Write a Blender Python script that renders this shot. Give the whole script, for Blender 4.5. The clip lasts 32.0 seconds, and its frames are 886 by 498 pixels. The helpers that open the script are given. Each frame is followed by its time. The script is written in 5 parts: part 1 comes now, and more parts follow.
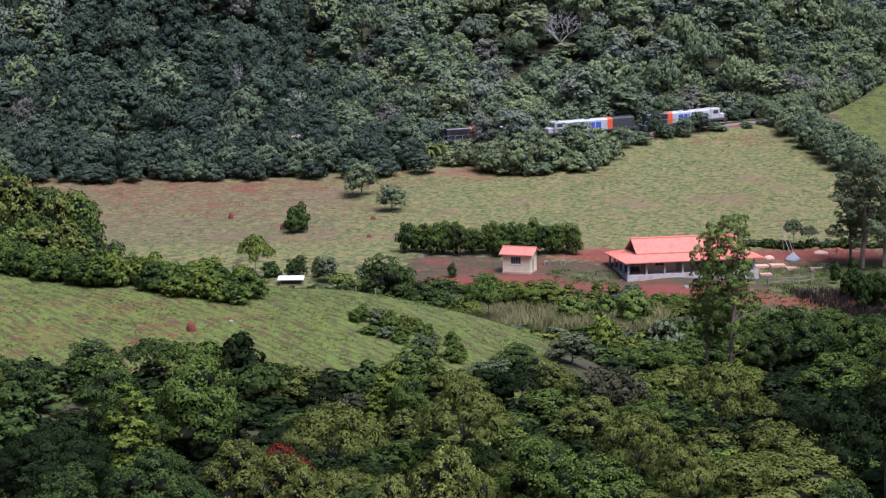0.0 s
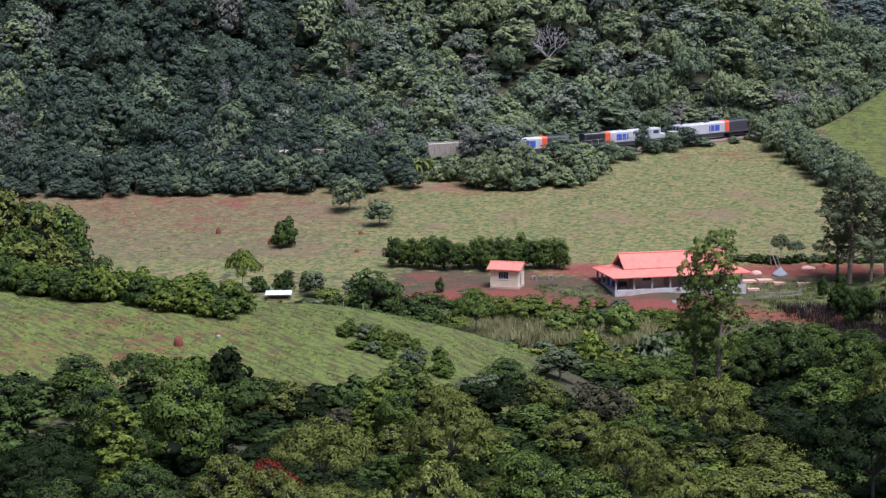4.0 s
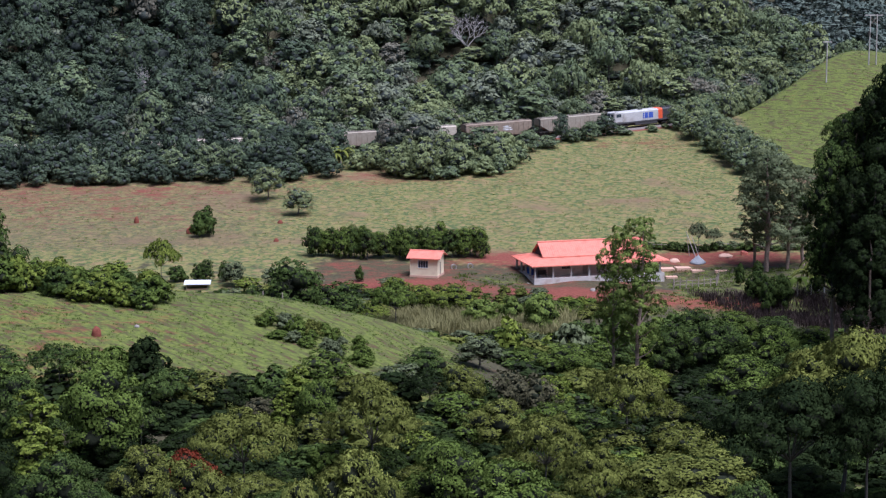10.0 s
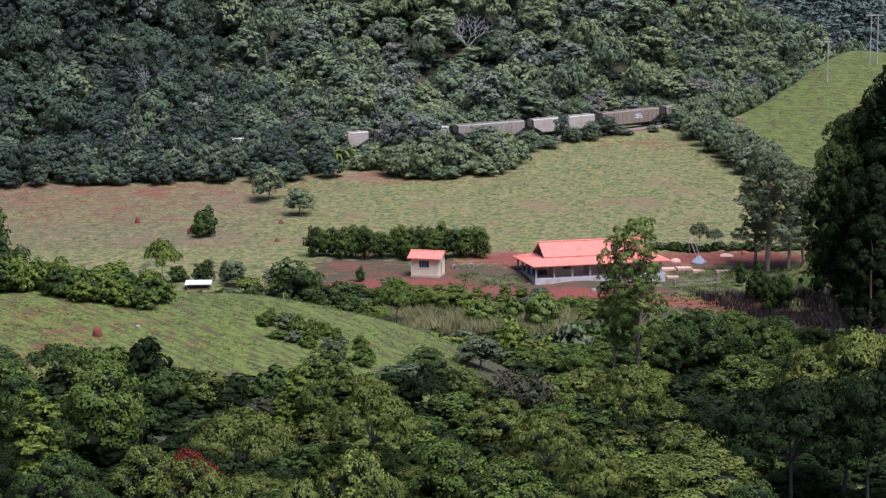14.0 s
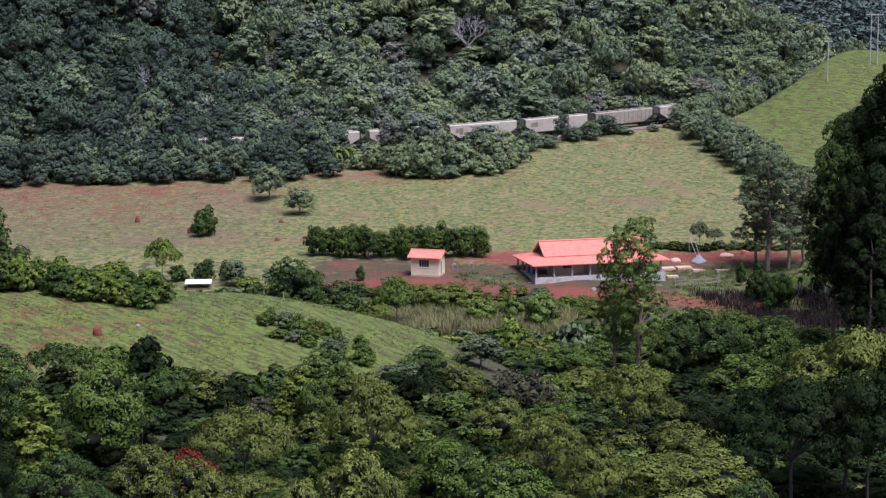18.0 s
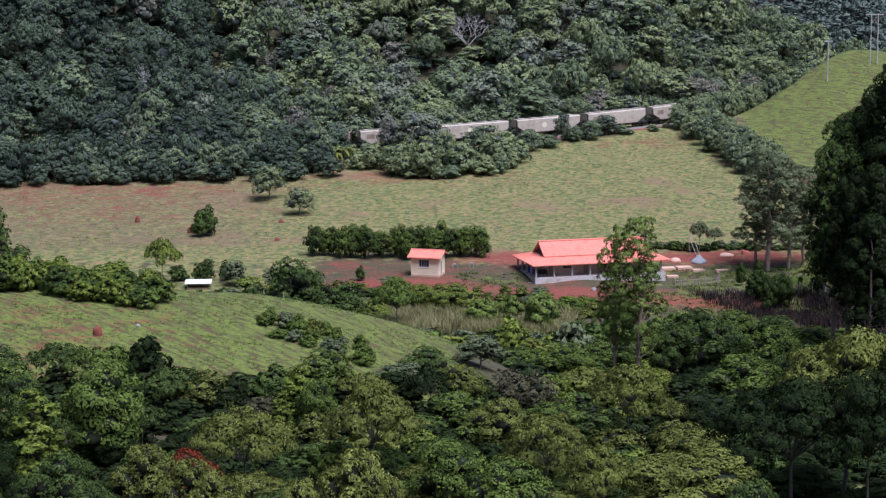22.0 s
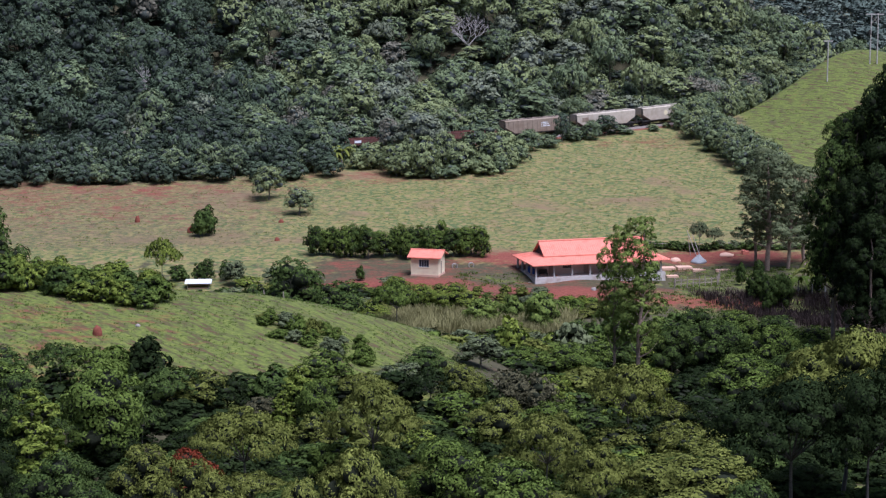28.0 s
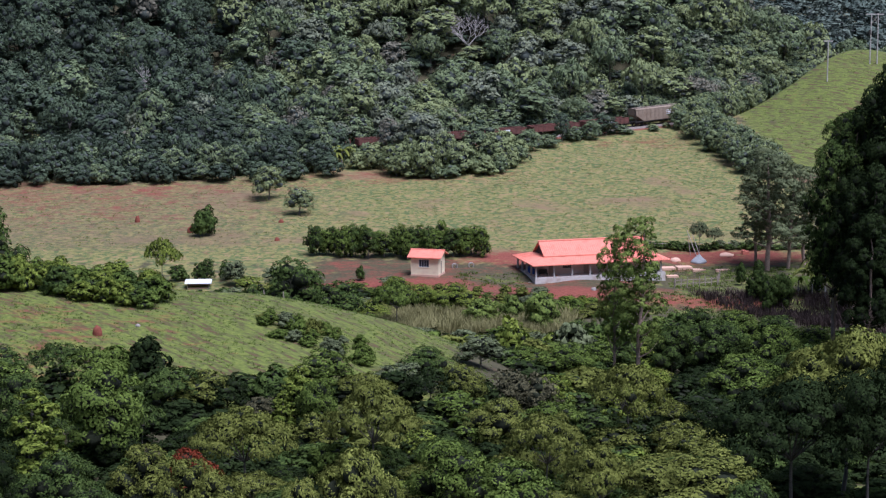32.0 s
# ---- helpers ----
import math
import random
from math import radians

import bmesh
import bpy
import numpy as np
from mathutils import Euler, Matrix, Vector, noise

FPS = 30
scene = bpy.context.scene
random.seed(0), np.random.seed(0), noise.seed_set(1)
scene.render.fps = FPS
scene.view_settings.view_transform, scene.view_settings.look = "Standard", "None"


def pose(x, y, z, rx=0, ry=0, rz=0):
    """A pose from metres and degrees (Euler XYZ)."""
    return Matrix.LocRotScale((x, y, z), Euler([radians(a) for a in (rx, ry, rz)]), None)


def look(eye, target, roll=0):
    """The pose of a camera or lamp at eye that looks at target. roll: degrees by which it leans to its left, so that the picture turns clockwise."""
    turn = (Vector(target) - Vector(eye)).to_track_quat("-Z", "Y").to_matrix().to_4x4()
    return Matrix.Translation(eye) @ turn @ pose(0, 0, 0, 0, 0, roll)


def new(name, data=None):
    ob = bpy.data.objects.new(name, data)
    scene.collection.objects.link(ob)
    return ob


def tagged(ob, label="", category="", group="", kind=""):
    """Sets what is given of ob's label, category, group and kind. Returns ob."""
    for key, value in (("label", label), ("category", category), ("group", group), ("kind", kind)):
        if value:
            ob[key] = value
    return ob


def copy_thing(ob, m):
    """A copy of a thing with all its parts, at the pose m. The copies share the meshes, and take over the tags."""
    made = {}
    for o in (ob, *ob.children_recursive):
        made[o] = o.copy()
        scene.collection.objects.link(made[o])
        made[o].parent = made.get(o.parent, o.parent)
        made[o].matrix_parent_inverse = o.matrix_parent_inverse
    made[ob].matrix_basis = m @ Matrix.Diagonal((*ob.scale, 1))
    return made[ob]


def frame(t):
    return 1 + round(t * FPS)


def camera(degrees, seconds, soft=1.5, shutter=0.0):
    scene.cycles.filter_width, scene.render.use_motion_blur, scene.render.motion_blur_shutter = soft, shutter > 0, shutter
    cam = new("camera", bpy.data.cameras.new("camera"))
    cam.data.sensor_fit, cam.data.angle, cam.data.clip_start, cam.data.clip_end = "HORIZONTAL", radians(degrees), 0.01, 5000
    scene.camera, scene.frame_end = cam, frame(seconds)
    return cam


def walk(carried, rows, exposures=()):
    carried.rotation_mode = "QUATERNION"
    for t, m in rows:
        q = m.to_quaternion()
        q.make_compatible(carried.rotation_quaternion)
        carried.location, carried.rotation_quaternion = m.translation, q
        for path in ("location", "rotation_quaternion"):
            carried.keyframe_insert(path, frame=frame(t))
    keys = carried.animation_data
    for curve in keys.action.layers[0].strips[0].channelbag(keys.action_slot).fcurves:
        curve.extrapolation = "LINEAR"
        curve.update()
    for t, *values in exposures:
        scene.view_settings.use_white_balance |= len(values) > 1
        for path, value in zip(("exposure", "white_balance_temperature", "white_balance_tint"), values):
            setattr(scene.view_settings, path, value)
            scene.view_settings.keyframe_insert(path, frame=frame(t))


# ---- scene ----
EYE_LENS = 25.26  # degrees across
cam = camera(EYE_LENS, 32.0, soft=1.3, shutter=0.5)
EYE = 62.0
walk(cam, [
    (0, pose(0, 0, EYE, 80.626, 0.283, 2.674)),
    (0.5, pose(0, 0, EYE, 80.551, 0.291, 2.615)),
    (1, pose(0, 0, EYE, 80.576, 0.288, 2.565)),
    (1.5, pose(0, 0, EYE, 80.576, 0.300, 2.664)),
    (2, pose(0, 0, EYE, 80.578, 0.264, 2.721)),
    (2.5, pose(0, 0, EYE, 80.602, 0.322, 2.750)),
    (4.5, pose(0, 0, EYE, 81.160, 0.031, 1.748)),
    (4.6, pose(0, 0, EYE, 81.170, -0.080, 1.100)),
    (4.7, pose(0, 0, EYE, 81.190, -0.170, 0.400)),
    (4.8, pose(0, 0, EYE, 81.222, -0.330, -0.790)),
    (4.9, pose(0, 0, EYE, 81.290, -0.500, -2.268)),
    (5, pose(0, 0, EYE, 81.290, -0.599, -1.554)),
    (5.1, pose(0, 0, EYE, 81.262, -0.539, -1.600)),
    (5.3, pose(0, 0, EYE, 81.200, -0.429, -1.220)),
    (5.5, pose(0, 0, EYE, 81.072, -0.259, -0.952)),
    (6, pose(0, 0, EYE, 80.822, -0.088, -0.180)),
    (6.5, pose(0, 0, EYE, 80.731, -0.061, 0.009)),
    (7, pose(0, 0, EYE, 80.729, -0.019, 0.003)),
    (10.5, pose(0, 0, EYE, 80.730, -0.000, 0.000)),
    (11, pose(0, 0, EYE, 80.730, 0.002, 0.011)),
    (12.5, pose(0, 0, EYE, 80.730, -0.000, 0.023)),
    (14.5, pose(0, 0, EYE, 80.730, 0.005, 0.024)),
    (17, pose(0, 0, EYE, 80.712, 0.000, 0.026)),
    (21, pose(0, 0, EYE, 80.710, 0.000, 0.026)),
    (25, pose(0, 0, EYE, 80.705, 0.003, 0.024)),
    (32, pose(0, 0, EYE, 80.705, 0.003, 0.024)),
], exposures=[(0, 0.13, 5000, 14), (32, 0.13, 5000, 14)])

# ---- world and sun: high thin overcast
world = bpy.data.worlds.new("sky")
scene.world = world
world.use_nodes = True
wn = world.node_tree
sky = wn.nodes.new("ShaderNodeTexSky")
sky.sky_type = "NISHITA"
sky.sun_disc = False
sky.sun_elevation = radians(65.4)
sky.sun_rotation = radians(138.6)
sky.dust_density = 4.0
sky.ozone_density = 1.0
bg = wn.nodes["Background"]
bg.inputs[1].default_value = 0.064
wn.links.new(sky.outputs[0], bg.inputs[0])
sun = new("sun", bpy.data.lights.new("sun", "SUN"))
sun.data.energy = 5.0
sun.data.angle = radians(38)
sun.data.color = (1.0, 0.90, 0.86)
sun.matrix_world = look((74, -84, 245), (0, 0, 0))

# ---- materials
def material(name, rough=0.8, metal=0.0):
    mat = bpy.data.materials.new(name)
    mat.use_nodes = True
    b = mat.node_tree.nodes["Principled BSDF"]
    b.inputs["Roughness"].default_value = rough
    b.inputs["Metallic"].default_value = metal
    b.inputs["Specular IOR Level"].default_value = 0.3
    return mat, mat.node_tree, b


def node(nt, kind, **values):
    n = nt.nodes.new(kind)
    for key, value in values.items():
        n.inputs[key].default_value = value
    return n


def mix(nt, fac, a, b):
    m = nt.nodes.new("ShaderNodeMix")
    m.data_type = "RGBA"
    for slot, v in ((0, fac), (6, a), (7, b)):
        if isinstance(v, (int, float)):
            m.inputs[slot].default_value = v
        elif isinstance(v, tuple):
            m.inputs[slot].default_value = (*v, 1)
        else:
            nt.links.new(v, m.inputs[slot])
    return m.outputs[2]


def span(nt, value, lo, hi):
    m = nt.nodes.new("ShaderNodeMapRange")
    m.inputs[1].default_value, m.inputs[2].default_value = lo, hi
    nt.links.new(value, m.inputs[0])
    return m.outputs[0]


def grain(nt, scale, detail=4.0, where="Object"):
    c = nt.nodes.new("ShaderNodeTexCoord")
    n = node(nt, "ShaderNodeTexNoise", Scale=scale, Detail=detail)
    nt.links.new(c.outputs[where], n.inputs["Vector"])
    return n.outputs[0]


def bump(nt, b, h, strength, distance):
    k = node(nt, "ShaderNodeBump", Strength=strength, Distance=distance)
    nt.links.new(h, k.inputs["Height"])
    nt.links.new(k.outputs[0], b.inputs["Normal"])


def worn(name, c1, c2, scale=2.0, rough=0.8, metal=0.0, dirt=None, relief=0.01):
    """Paint, plaster, wood or metal with grain and stains at two scales."""
    mat, nt, b = material(name, rough, metal)
    base = mix(nt, span(nt, grain(nt, scale * 6), 0.3, 0.7), c1, c2)
    if dirt:
        base = mix(nt, span(nt, grain(nt, scale), 0.48, 0.75), base, dirt)
    nt.links.new(base, b.inputs["Base Color"])
    bump(nt, b, grain(nt, scale * 14), 0.5, relief)
    return mat


def foliage(name, dark, mid, light, rough=0.85):
    """Leaves: tint by tree, by branch and by leaf."""
    mat, nt, b = material(name, rough)
    b.inputs["Specular IOR Level"].default_value = 0.02
    info = nt.nodes.new("ShaderNodeObjectInfo")
    geo = nt.nodes.new("ShaderNodeNewGeometry")
    attr = nt.nodes.new("ShaderNodeAttribute")
    attr.attribute_name = "tint"
    add = nt.nodes.new("ShaderNodeMath")
    add.operation = "ADD"
    nt.links.new(info.outputs["Random"], add.inputs[0])
    nt.links.new(attr.outputs["Fac"], add.inputs[1])
    tree = mix(nt, span(nt, add.outputs[0], 0.0, 1.6), dark, mid)
    patch = mix(nt, span(nt, grain(nt, 0.35, 2.0), 0.45, 1.05), tree, light)
    leaf = mix(nt, span(nt, geo.outputs["Random Per Island"], 0.1, 1.9), patch, light)
    nt.links.new(leaf, b.inputs["Base Color"])
    # thin leaves let some light through
    tr = nt.nodes.new("ShaderNodeBsdfTranslucent")
    nt.links.new(leaf, tr.inputs[0])
    ms = nt.nodes.new("ShaderNodeMixShader")
    ms.inputs[0].default_value = 0.10
    out = nt.nodes["Material Output"]
    nt.links.new(b.outputs[0], ms.inputs[1])
    nt.links.new(tr.outputs[0], ms.inputs[2])
    nt.links.new(ms.outputs[0], out.inputs[0])
    return mat


LEAF = {
    "deep": foliage("leaf_deep", (0.022, 0.036, 0.011), (0.050, 0.076, 0.020), (0.140, 0.185, 0.044)),
    "mid": foliage("leaf_mid", (0.040, 0.060, 0.012), (0.088, 0.122, 0.024), (0.220, 0.280, 0.056)),
    "olive": foliage("leaf_olive", (0.052, 0.061, 0.013), (0.114, 0.125, 0.028), (0.275, 0.288, 0.064)),
    "bright": foliage("leaf_bright", (0.062, 0.088, 0.014), (0.132, 0.168, 0.028), (0.319, 0.358, 0.062)),
    "grey": foliage("leaf_grey", (0.085, 0.100, 0.050), (0.132, 0.150, 0.074), (0.200, 0.220, 0.108)),
    "dry": foliage("leaf_dry", (0.072, 0.066, 0.036), (0.108, 0.098, 0.052), (0.150, 0.138, 0.072)),
    "gum": foliage("leaf_gum", (0.080, 0.112, 0.028), (0.138, 0.182, 0.040), (0.290, 0.345, 0.074)),
    # near-black green, with shade put into the leaf colour itself
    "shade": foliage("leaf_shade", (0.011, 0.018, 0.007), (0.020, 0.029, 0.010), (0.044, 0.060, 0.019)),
    "yellow": foliage("leaf_yellow", (0.080, 0.094, 0.018), (0.165, 0.182, 0.036), (0.377, 0.390, 0.094)),
    # hill leaves: haze put into the colours, paler and bluer than near ones
    "hill_deep": foliage("leaf_hill_haze_deep", (0.052, 0.072, 0.046), (0.082, 0.108, 0.064), (0.135, 0.162, 0.090)),
    "hill_mid": foliage("leaf_hill_haze_mid", (0.100, 0.132, 0.070), (0.158, 0.192, 0.096), (0.240, 0.272, 0.128)),
    "hill_pale": foliage("leaf_hill_haze_pale", (0.150, 0.182, 0.084), (0.212, 0.242, 0.104), (0.300, 0.320, 0.136)),
    # darker copy of the hill leaves, with shade put into the colour
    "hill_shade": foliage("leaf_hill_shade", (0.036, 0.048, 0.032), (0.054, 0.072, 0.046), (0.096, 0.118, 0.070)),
    "hill_grey": foliage("leaf_hill_haze_grey", (0.135, 0.150, 0.100), (0.188, 0.202, 0.130), (0.255, 0.268, 0.170)),
    "hill_dry": foliage("leaf_hill_haze_dry", (0.140, 0.132, 0.096), (0.190, 0.174, 0.126), (0.250, 0.228, 0.166)),
    # ridge leaves: stronger haze painted into the colour
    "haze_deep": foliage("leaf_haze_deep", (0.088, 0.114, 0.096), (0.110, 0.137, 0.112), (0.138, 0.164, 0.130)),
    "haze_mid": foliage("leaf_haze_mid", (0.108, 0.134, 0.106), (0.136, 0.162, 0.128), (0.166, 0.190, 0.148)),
    "red": foliage("leaf_red", (0.120, 0.022, 0.012), (0.170, 0.035, 0.018), (0.220, 0.060, 0.028)),
    "reed": foliage("leaf_reed", (0.190, 0.170, 0.070), (0.270, 0.245, 0.100), (0.350, 0.320, 0.150)),
    "grass": foliage("leaf_grass", (0.131, 0.162, 0.049), (0.217, 0.230, 0.077), (0.348, 0.297, 0.126)),
    "stalk": foliage("leaf_stalk", (0.042, 0.030, 0.028), (0.066, 0.048, 0.042), (0.100, 0.072, 0.060)),
    "lawn": foliage("leaf_lawn", (0.090, 0.132, 0.027), (0.130, 0.180, 0.038), (0.185, 0.225, 0.055)),
}
BARK = worn("bark", (0.10, 0.085, 0.070), (0.17, 0.145, 0.12), 1.5, 0.9, relief=0.03)
# dark fill for crown insides: shade between the sprays put in as colour
SHADE_CORE = worn("shade_core", (0.012, 0.014, 0.006), (0.022, 0.026, 0.011), 1.2, 1.0, relief=0.05)
# the same fill for the far forest, its shade paled by painted haze
HAZED_SHADE_CORE = worn("hazed_shade_core", (0.058, 0.066, 0.056), (0.080, 0.090, 0.074), 0.8, 1.0, relief=0.05)
PALE_BARK = worn("pale_bark", (0.40, 0.36, 0.32), (0.52, 0.47, 0.43), 1.0, 0.85, dirt=(0.30, 0.26, 0.23), relief=0.02)
GUM_BARK = worn("gum_bark", (0.22, 0.15, 0.11), (0.36, 0.27, 0.21), 0.8, 0.85, dirt=(0.13, 0.08, 0.06), relief=0.02)
RED_EARTH = worn("red_earth", (0.15, 0.042, 0.026), (0.22, 0.070, 0.042), 1.2, 0.95, relief=0.04)
TILE = worn("clay_tile", (0.70, 0.22, 0.145), (0.76, 0.27, 0.19), 1.0, 0.7, dirt=(0.62, 0.19, 0.125), relief=0.02)
PLASTER = worn("cream_plaster", (0.84, 0.70, 0.46), (0.88, 0.76, 0.52), 0.8, 0.9, dirt=(0.78, 0.62, 0.42), relief=0.006)
RENDERED = worn("grey_render", (0.54, 0.45, 0.38), (0.62, 0.53, 0.46), 0.7, 0.9, dirt=(0.46, 0.37, 0.31), relief=0.008)
PLINTH = worn("plinth_concrete", (0.56, 0.51, 0.46), (0.64, 0.59, 0.54), 0.8, 0.9, dirt=(0.46, 0.36, 0.30), relief=0.008)
BOULDER = worn("boulder_stone", (0.26, 0.23, 0.20), (0.36, 0.32, 0.28), 1.5, 0.95, relief=0.03)
CONCRETE = worn("concrete", (0.42, 0.40, 0.37), (0.52, 0.50, 0.47), 1.2, 0.9, dirt=(0.33, 0.27, 0.23), relief=0.01)
WHITE = worn("white_sheet", (0.78, 0.78, 0.78), (0.84, 0.84, 0.84), 1.0, 0.5, dirt=(0.70, 0.69, 0.67), relief=0.004)
TIMBER = worn("weathered_timber", (0.24, 0.19, 0.15), (0.36, 0.30, 0.25), 1.5, 0.9, relief=0.01)
DARK = worn("dark_seat_and_gable_shade", (0.03, 0.03, 0.032), (0.05, 0.048, 0.045), 1.0, 0.8)
GLASS = worn("window_glass", (0.05, 0.06, 0.07), (0.07, 0.08, 0.09), 0.5, 0.12)
STEEL = worn("dark_steel", (0.035, 0.033, 0.032), (0.06, 0.055, 0.05), 1.2, 0.7, 0.2, dirt=(0.09, 0.07, 0.055))
HOPPER = worn("hopper_grey_paint", (0.33, 0.275, 0.205), (0.41, 0.35, 0.265), 0.4, 0.6, 0.1, dirt=(0.25, 0.19, 0.135), relief=0.01)
HOPPER_WHITE = worn("hopper_pale_paint", (0.50, 0.42, 0.32), (0.59, 0.505, 0.395), 0.4, 0.55, 0.1, dirt=(0.37, 0.285, 0.205), relief=0.01)
HOPPER_BROWN = worn("hopper_brown_paint", (0.26, 0.195, 0.14), (0.34, 0.265, 0.195), 0.4, 0.65, 0.1, dirt=(0.22, 0.15, 0.10), relief=0.01)
GONDOLA = worn("oxide_red_paint", (0.13, 0.055, 0.042), (0.20, 0.085, 0.065), 0.5, 0.75, 0.1, dirt=(0.08, 0.045, 0.038), relief=0.01)
LOCO_GREY = worn("loco_pale_grey", (0.50, 0.48, 0.45), (0.60, 0.57, 0.54), 0.5, 0.45, 0.0, dirt=(0.38, 0.34, 0.30), relief=0.005)
LOCO_DARK = worn("loco_charcoal", (0.055, 0.052, 0.055), (0.085, 0.08, 0.08), 0.6, 0.6, 0.1, relief=0.02)
LOCO_ORANGE = worn("loco_orange", (0.72, 0.10, 0.035), (0.80, 0.14, 0.05), 0.6, 0.5, relief=0.004)
BLUE = worn("lettering_blue", (0.06, 0.10, 0.42), (0.09, 0.14, 0.50), 1.0, 0.5)
BLUE_DRUM = worn("blue_plastic", (0.03, 0.09, 0.40), (0.05, 0.13, 0.48), 1.0, 0.4)
GRAVEL = worn("grey_gravel", (0.26, 0.26, 0.265), (0.40, 0.40, 0.40), 3.0, 0.95, relief=0.05)
PINK_SAND = worn("pale_sand", (0.60, 0.36, 0.25), (0.68, 0.44, 0.32), 2.0, 0.95, relief=0.02)
BALLAST = worn("ballast", (0.16, 0.13, 0.11), (0.26, 0.21, 0.18), 3.0, 0.95, relief=0.05)


def ground_material():
    """Pasture, lush spur, bare red soil and litter, laid out by a cover map on the sheet."""
    mat, nt, b = material("ground_cover", 0.95)
    a = nt.nodes.new("ShaderNodeAttribute")
    a.attribute_name = "cover"
    sep = nt.nodes.new("ShaderNodeSeparateColor")
    nt.links.new(a.outputs["Color"], sep.inputs[0])
    fine, mid, wide = grain(nt, 2.2, 6), grain(nt, 0.42, 5), grain(nt, 0.07, 4)
    # cattle paths and grass run across the slope
    co = nt.nodes.new("ShaderNodeTexCoord")
    mp = nt.nodes.new("ShaderNodeMapping")
    mp.inputs["Scale"].default_value = (0.45, 0.85, 0.5)
    mp.inputs["Rotation"].default_value = (0, 0, 0.12)
    streak_noise = node(nt, "ShaderNodeTexNoise", Scale=1.0, Detail=6.0, Roughness=0.62)
    nt.links.new(co.outputs["Object"], mp.inputs[0])
    nt.links.new(mp.outputs[0], streak_noise.inputs["Vector"])
    streak = streak_noise.outputs[0]
    clump, tint = grain(nt, 1.0, 5), grain(nt, 0.75, 5)
    dry = mix(nt, span(nt, fine, 0.35, 0.65), (0.168, 0.152, 0.046), (0.262, 0.222, 0.076))
    dry = mix(nt, span(nt, streak, 0.46, 0.60), dry, (0.134, 0.144, 0.042))
    dry = mix(nt, span(nt, clump, 0.49, 0.57), dry, (0.082, 0.108, 0.034))
    dry = mix(nt, span(nt, tint, 0.55, 0.62), dry, (0.255, 0.182, 0.080))
    dry = mix(nt, span(nt, wide, 0.54, 0.70), dry, (0.200, 0.130, 0.070))
    # short brown grass to the left, also darkened for the dim view edge
    bare = nt.nodes.new("ShaderNodeMath")
    bare.operation = "SUBTRACT"
    nt.links.new(span(nt, streak, 0.10, 0.62), bare.inputs[0])
    nt.links.new(a.outputs["Alpha"], bare.inputs[1])
    brown = mix(nt, span(nt, fine, 0.35, 0.65), (0.108, 0.078, 0.044), (0.168, 0.122, 0.066))
    dry = mix(nt, span(nt, bare.outputs[0], 0.0, 0.65), dry, brown)
    # grazing terraces follow the slope of the green spur
    mt = nt.nodes.new("ShaderNodeMapping")
    mt.vector_type = "TEXTURE"
    mt.inputs["Scale"].default_value = (2.8, 0.7, 0.8)
    mt.inputs["Rotation"].default_value = (0, 0, -0.8)
    terrace = node(nt, "ShaderNodeTexNoise", Scale=1.0, Detail=5.0, Roughness=0.6)
    nt.links.new(co.outputs["Object"], mt.inputs[0])
    nt.links.new(mt.outputs[0], terrace.inputs["Vector"])
    lush = mix(nt, span(nt, fine, 0.35, 0.65), (0.098, 0.118, 0.022), (0.162, 0.184, 0.034))
    lush = mix(nt, span(nt, terrace.outputs[0], 0.46, 0.58), lush, (0.080, 0.078, 0.025))
    lush = mix(nt, span(nt, terrace.outputs[0], 0.58, 0.66), lush, (0.104, 0.060, 0.030))
    soil = mix(nt, span(nt, fine, 0.3, 0.7), (0.150, 0.040, 0.026), (0.245, 0.076, 0.048))
    litter = mix(nt, span(nt, fine, 0.3, 0.7), (0.050, 0.043, 0.022), (0.092, 0.080, 0.038))

    def ragged(channel, edge=mid, lo=0.85, hi=1.15):
        m = nt.nodes.new("ShaderNodeMath")
        m.operation = "ADD"
        nt.links.new(channel, m.inputs[0])
        nt.links.new(span(nt, edge, 0.2, 0.8), m.inputs[1])
        return span(nt, m.outputs[0], lo, hi)

    c = mix(nt, ragged(sep.outputs[1]), litter, lush)
    c = mix(nt, ragged(sep.outputs[2]), c, dry)
    c = mix(nt, ragged(sep.outputs[0], streak, 0.72, 1.22), c, soil)
    nt.links.new(c, b.inputs["Base Color"])
    bump(nt, b, fine, 0.8, 0.12)
    return mat


# -- ground form
PROFILE_Y = (-4000, -60, 0, 40, 80, 120, 150, 200, 250, 285, 303, 316, 335, 346, 400, 425, 455, 475, 490, 505, 525, 550, 590, 660, 1000, 4500)
PROFILE_Z = (60, 64, 59, 45, 31, 21, 15, 9.5, 5.0, 2.2, 1.4, 3.6, 4.4, 5.2, 8.9, 10.9, 13.4, 15.2, 18.0, 24.5, 34, 46, 62, 78, 86, 90)


def ease(a, b, v):
    k = np.clip((v - a) / (b - a), 0, 1)
    return k * k * (3 - 2 * k)


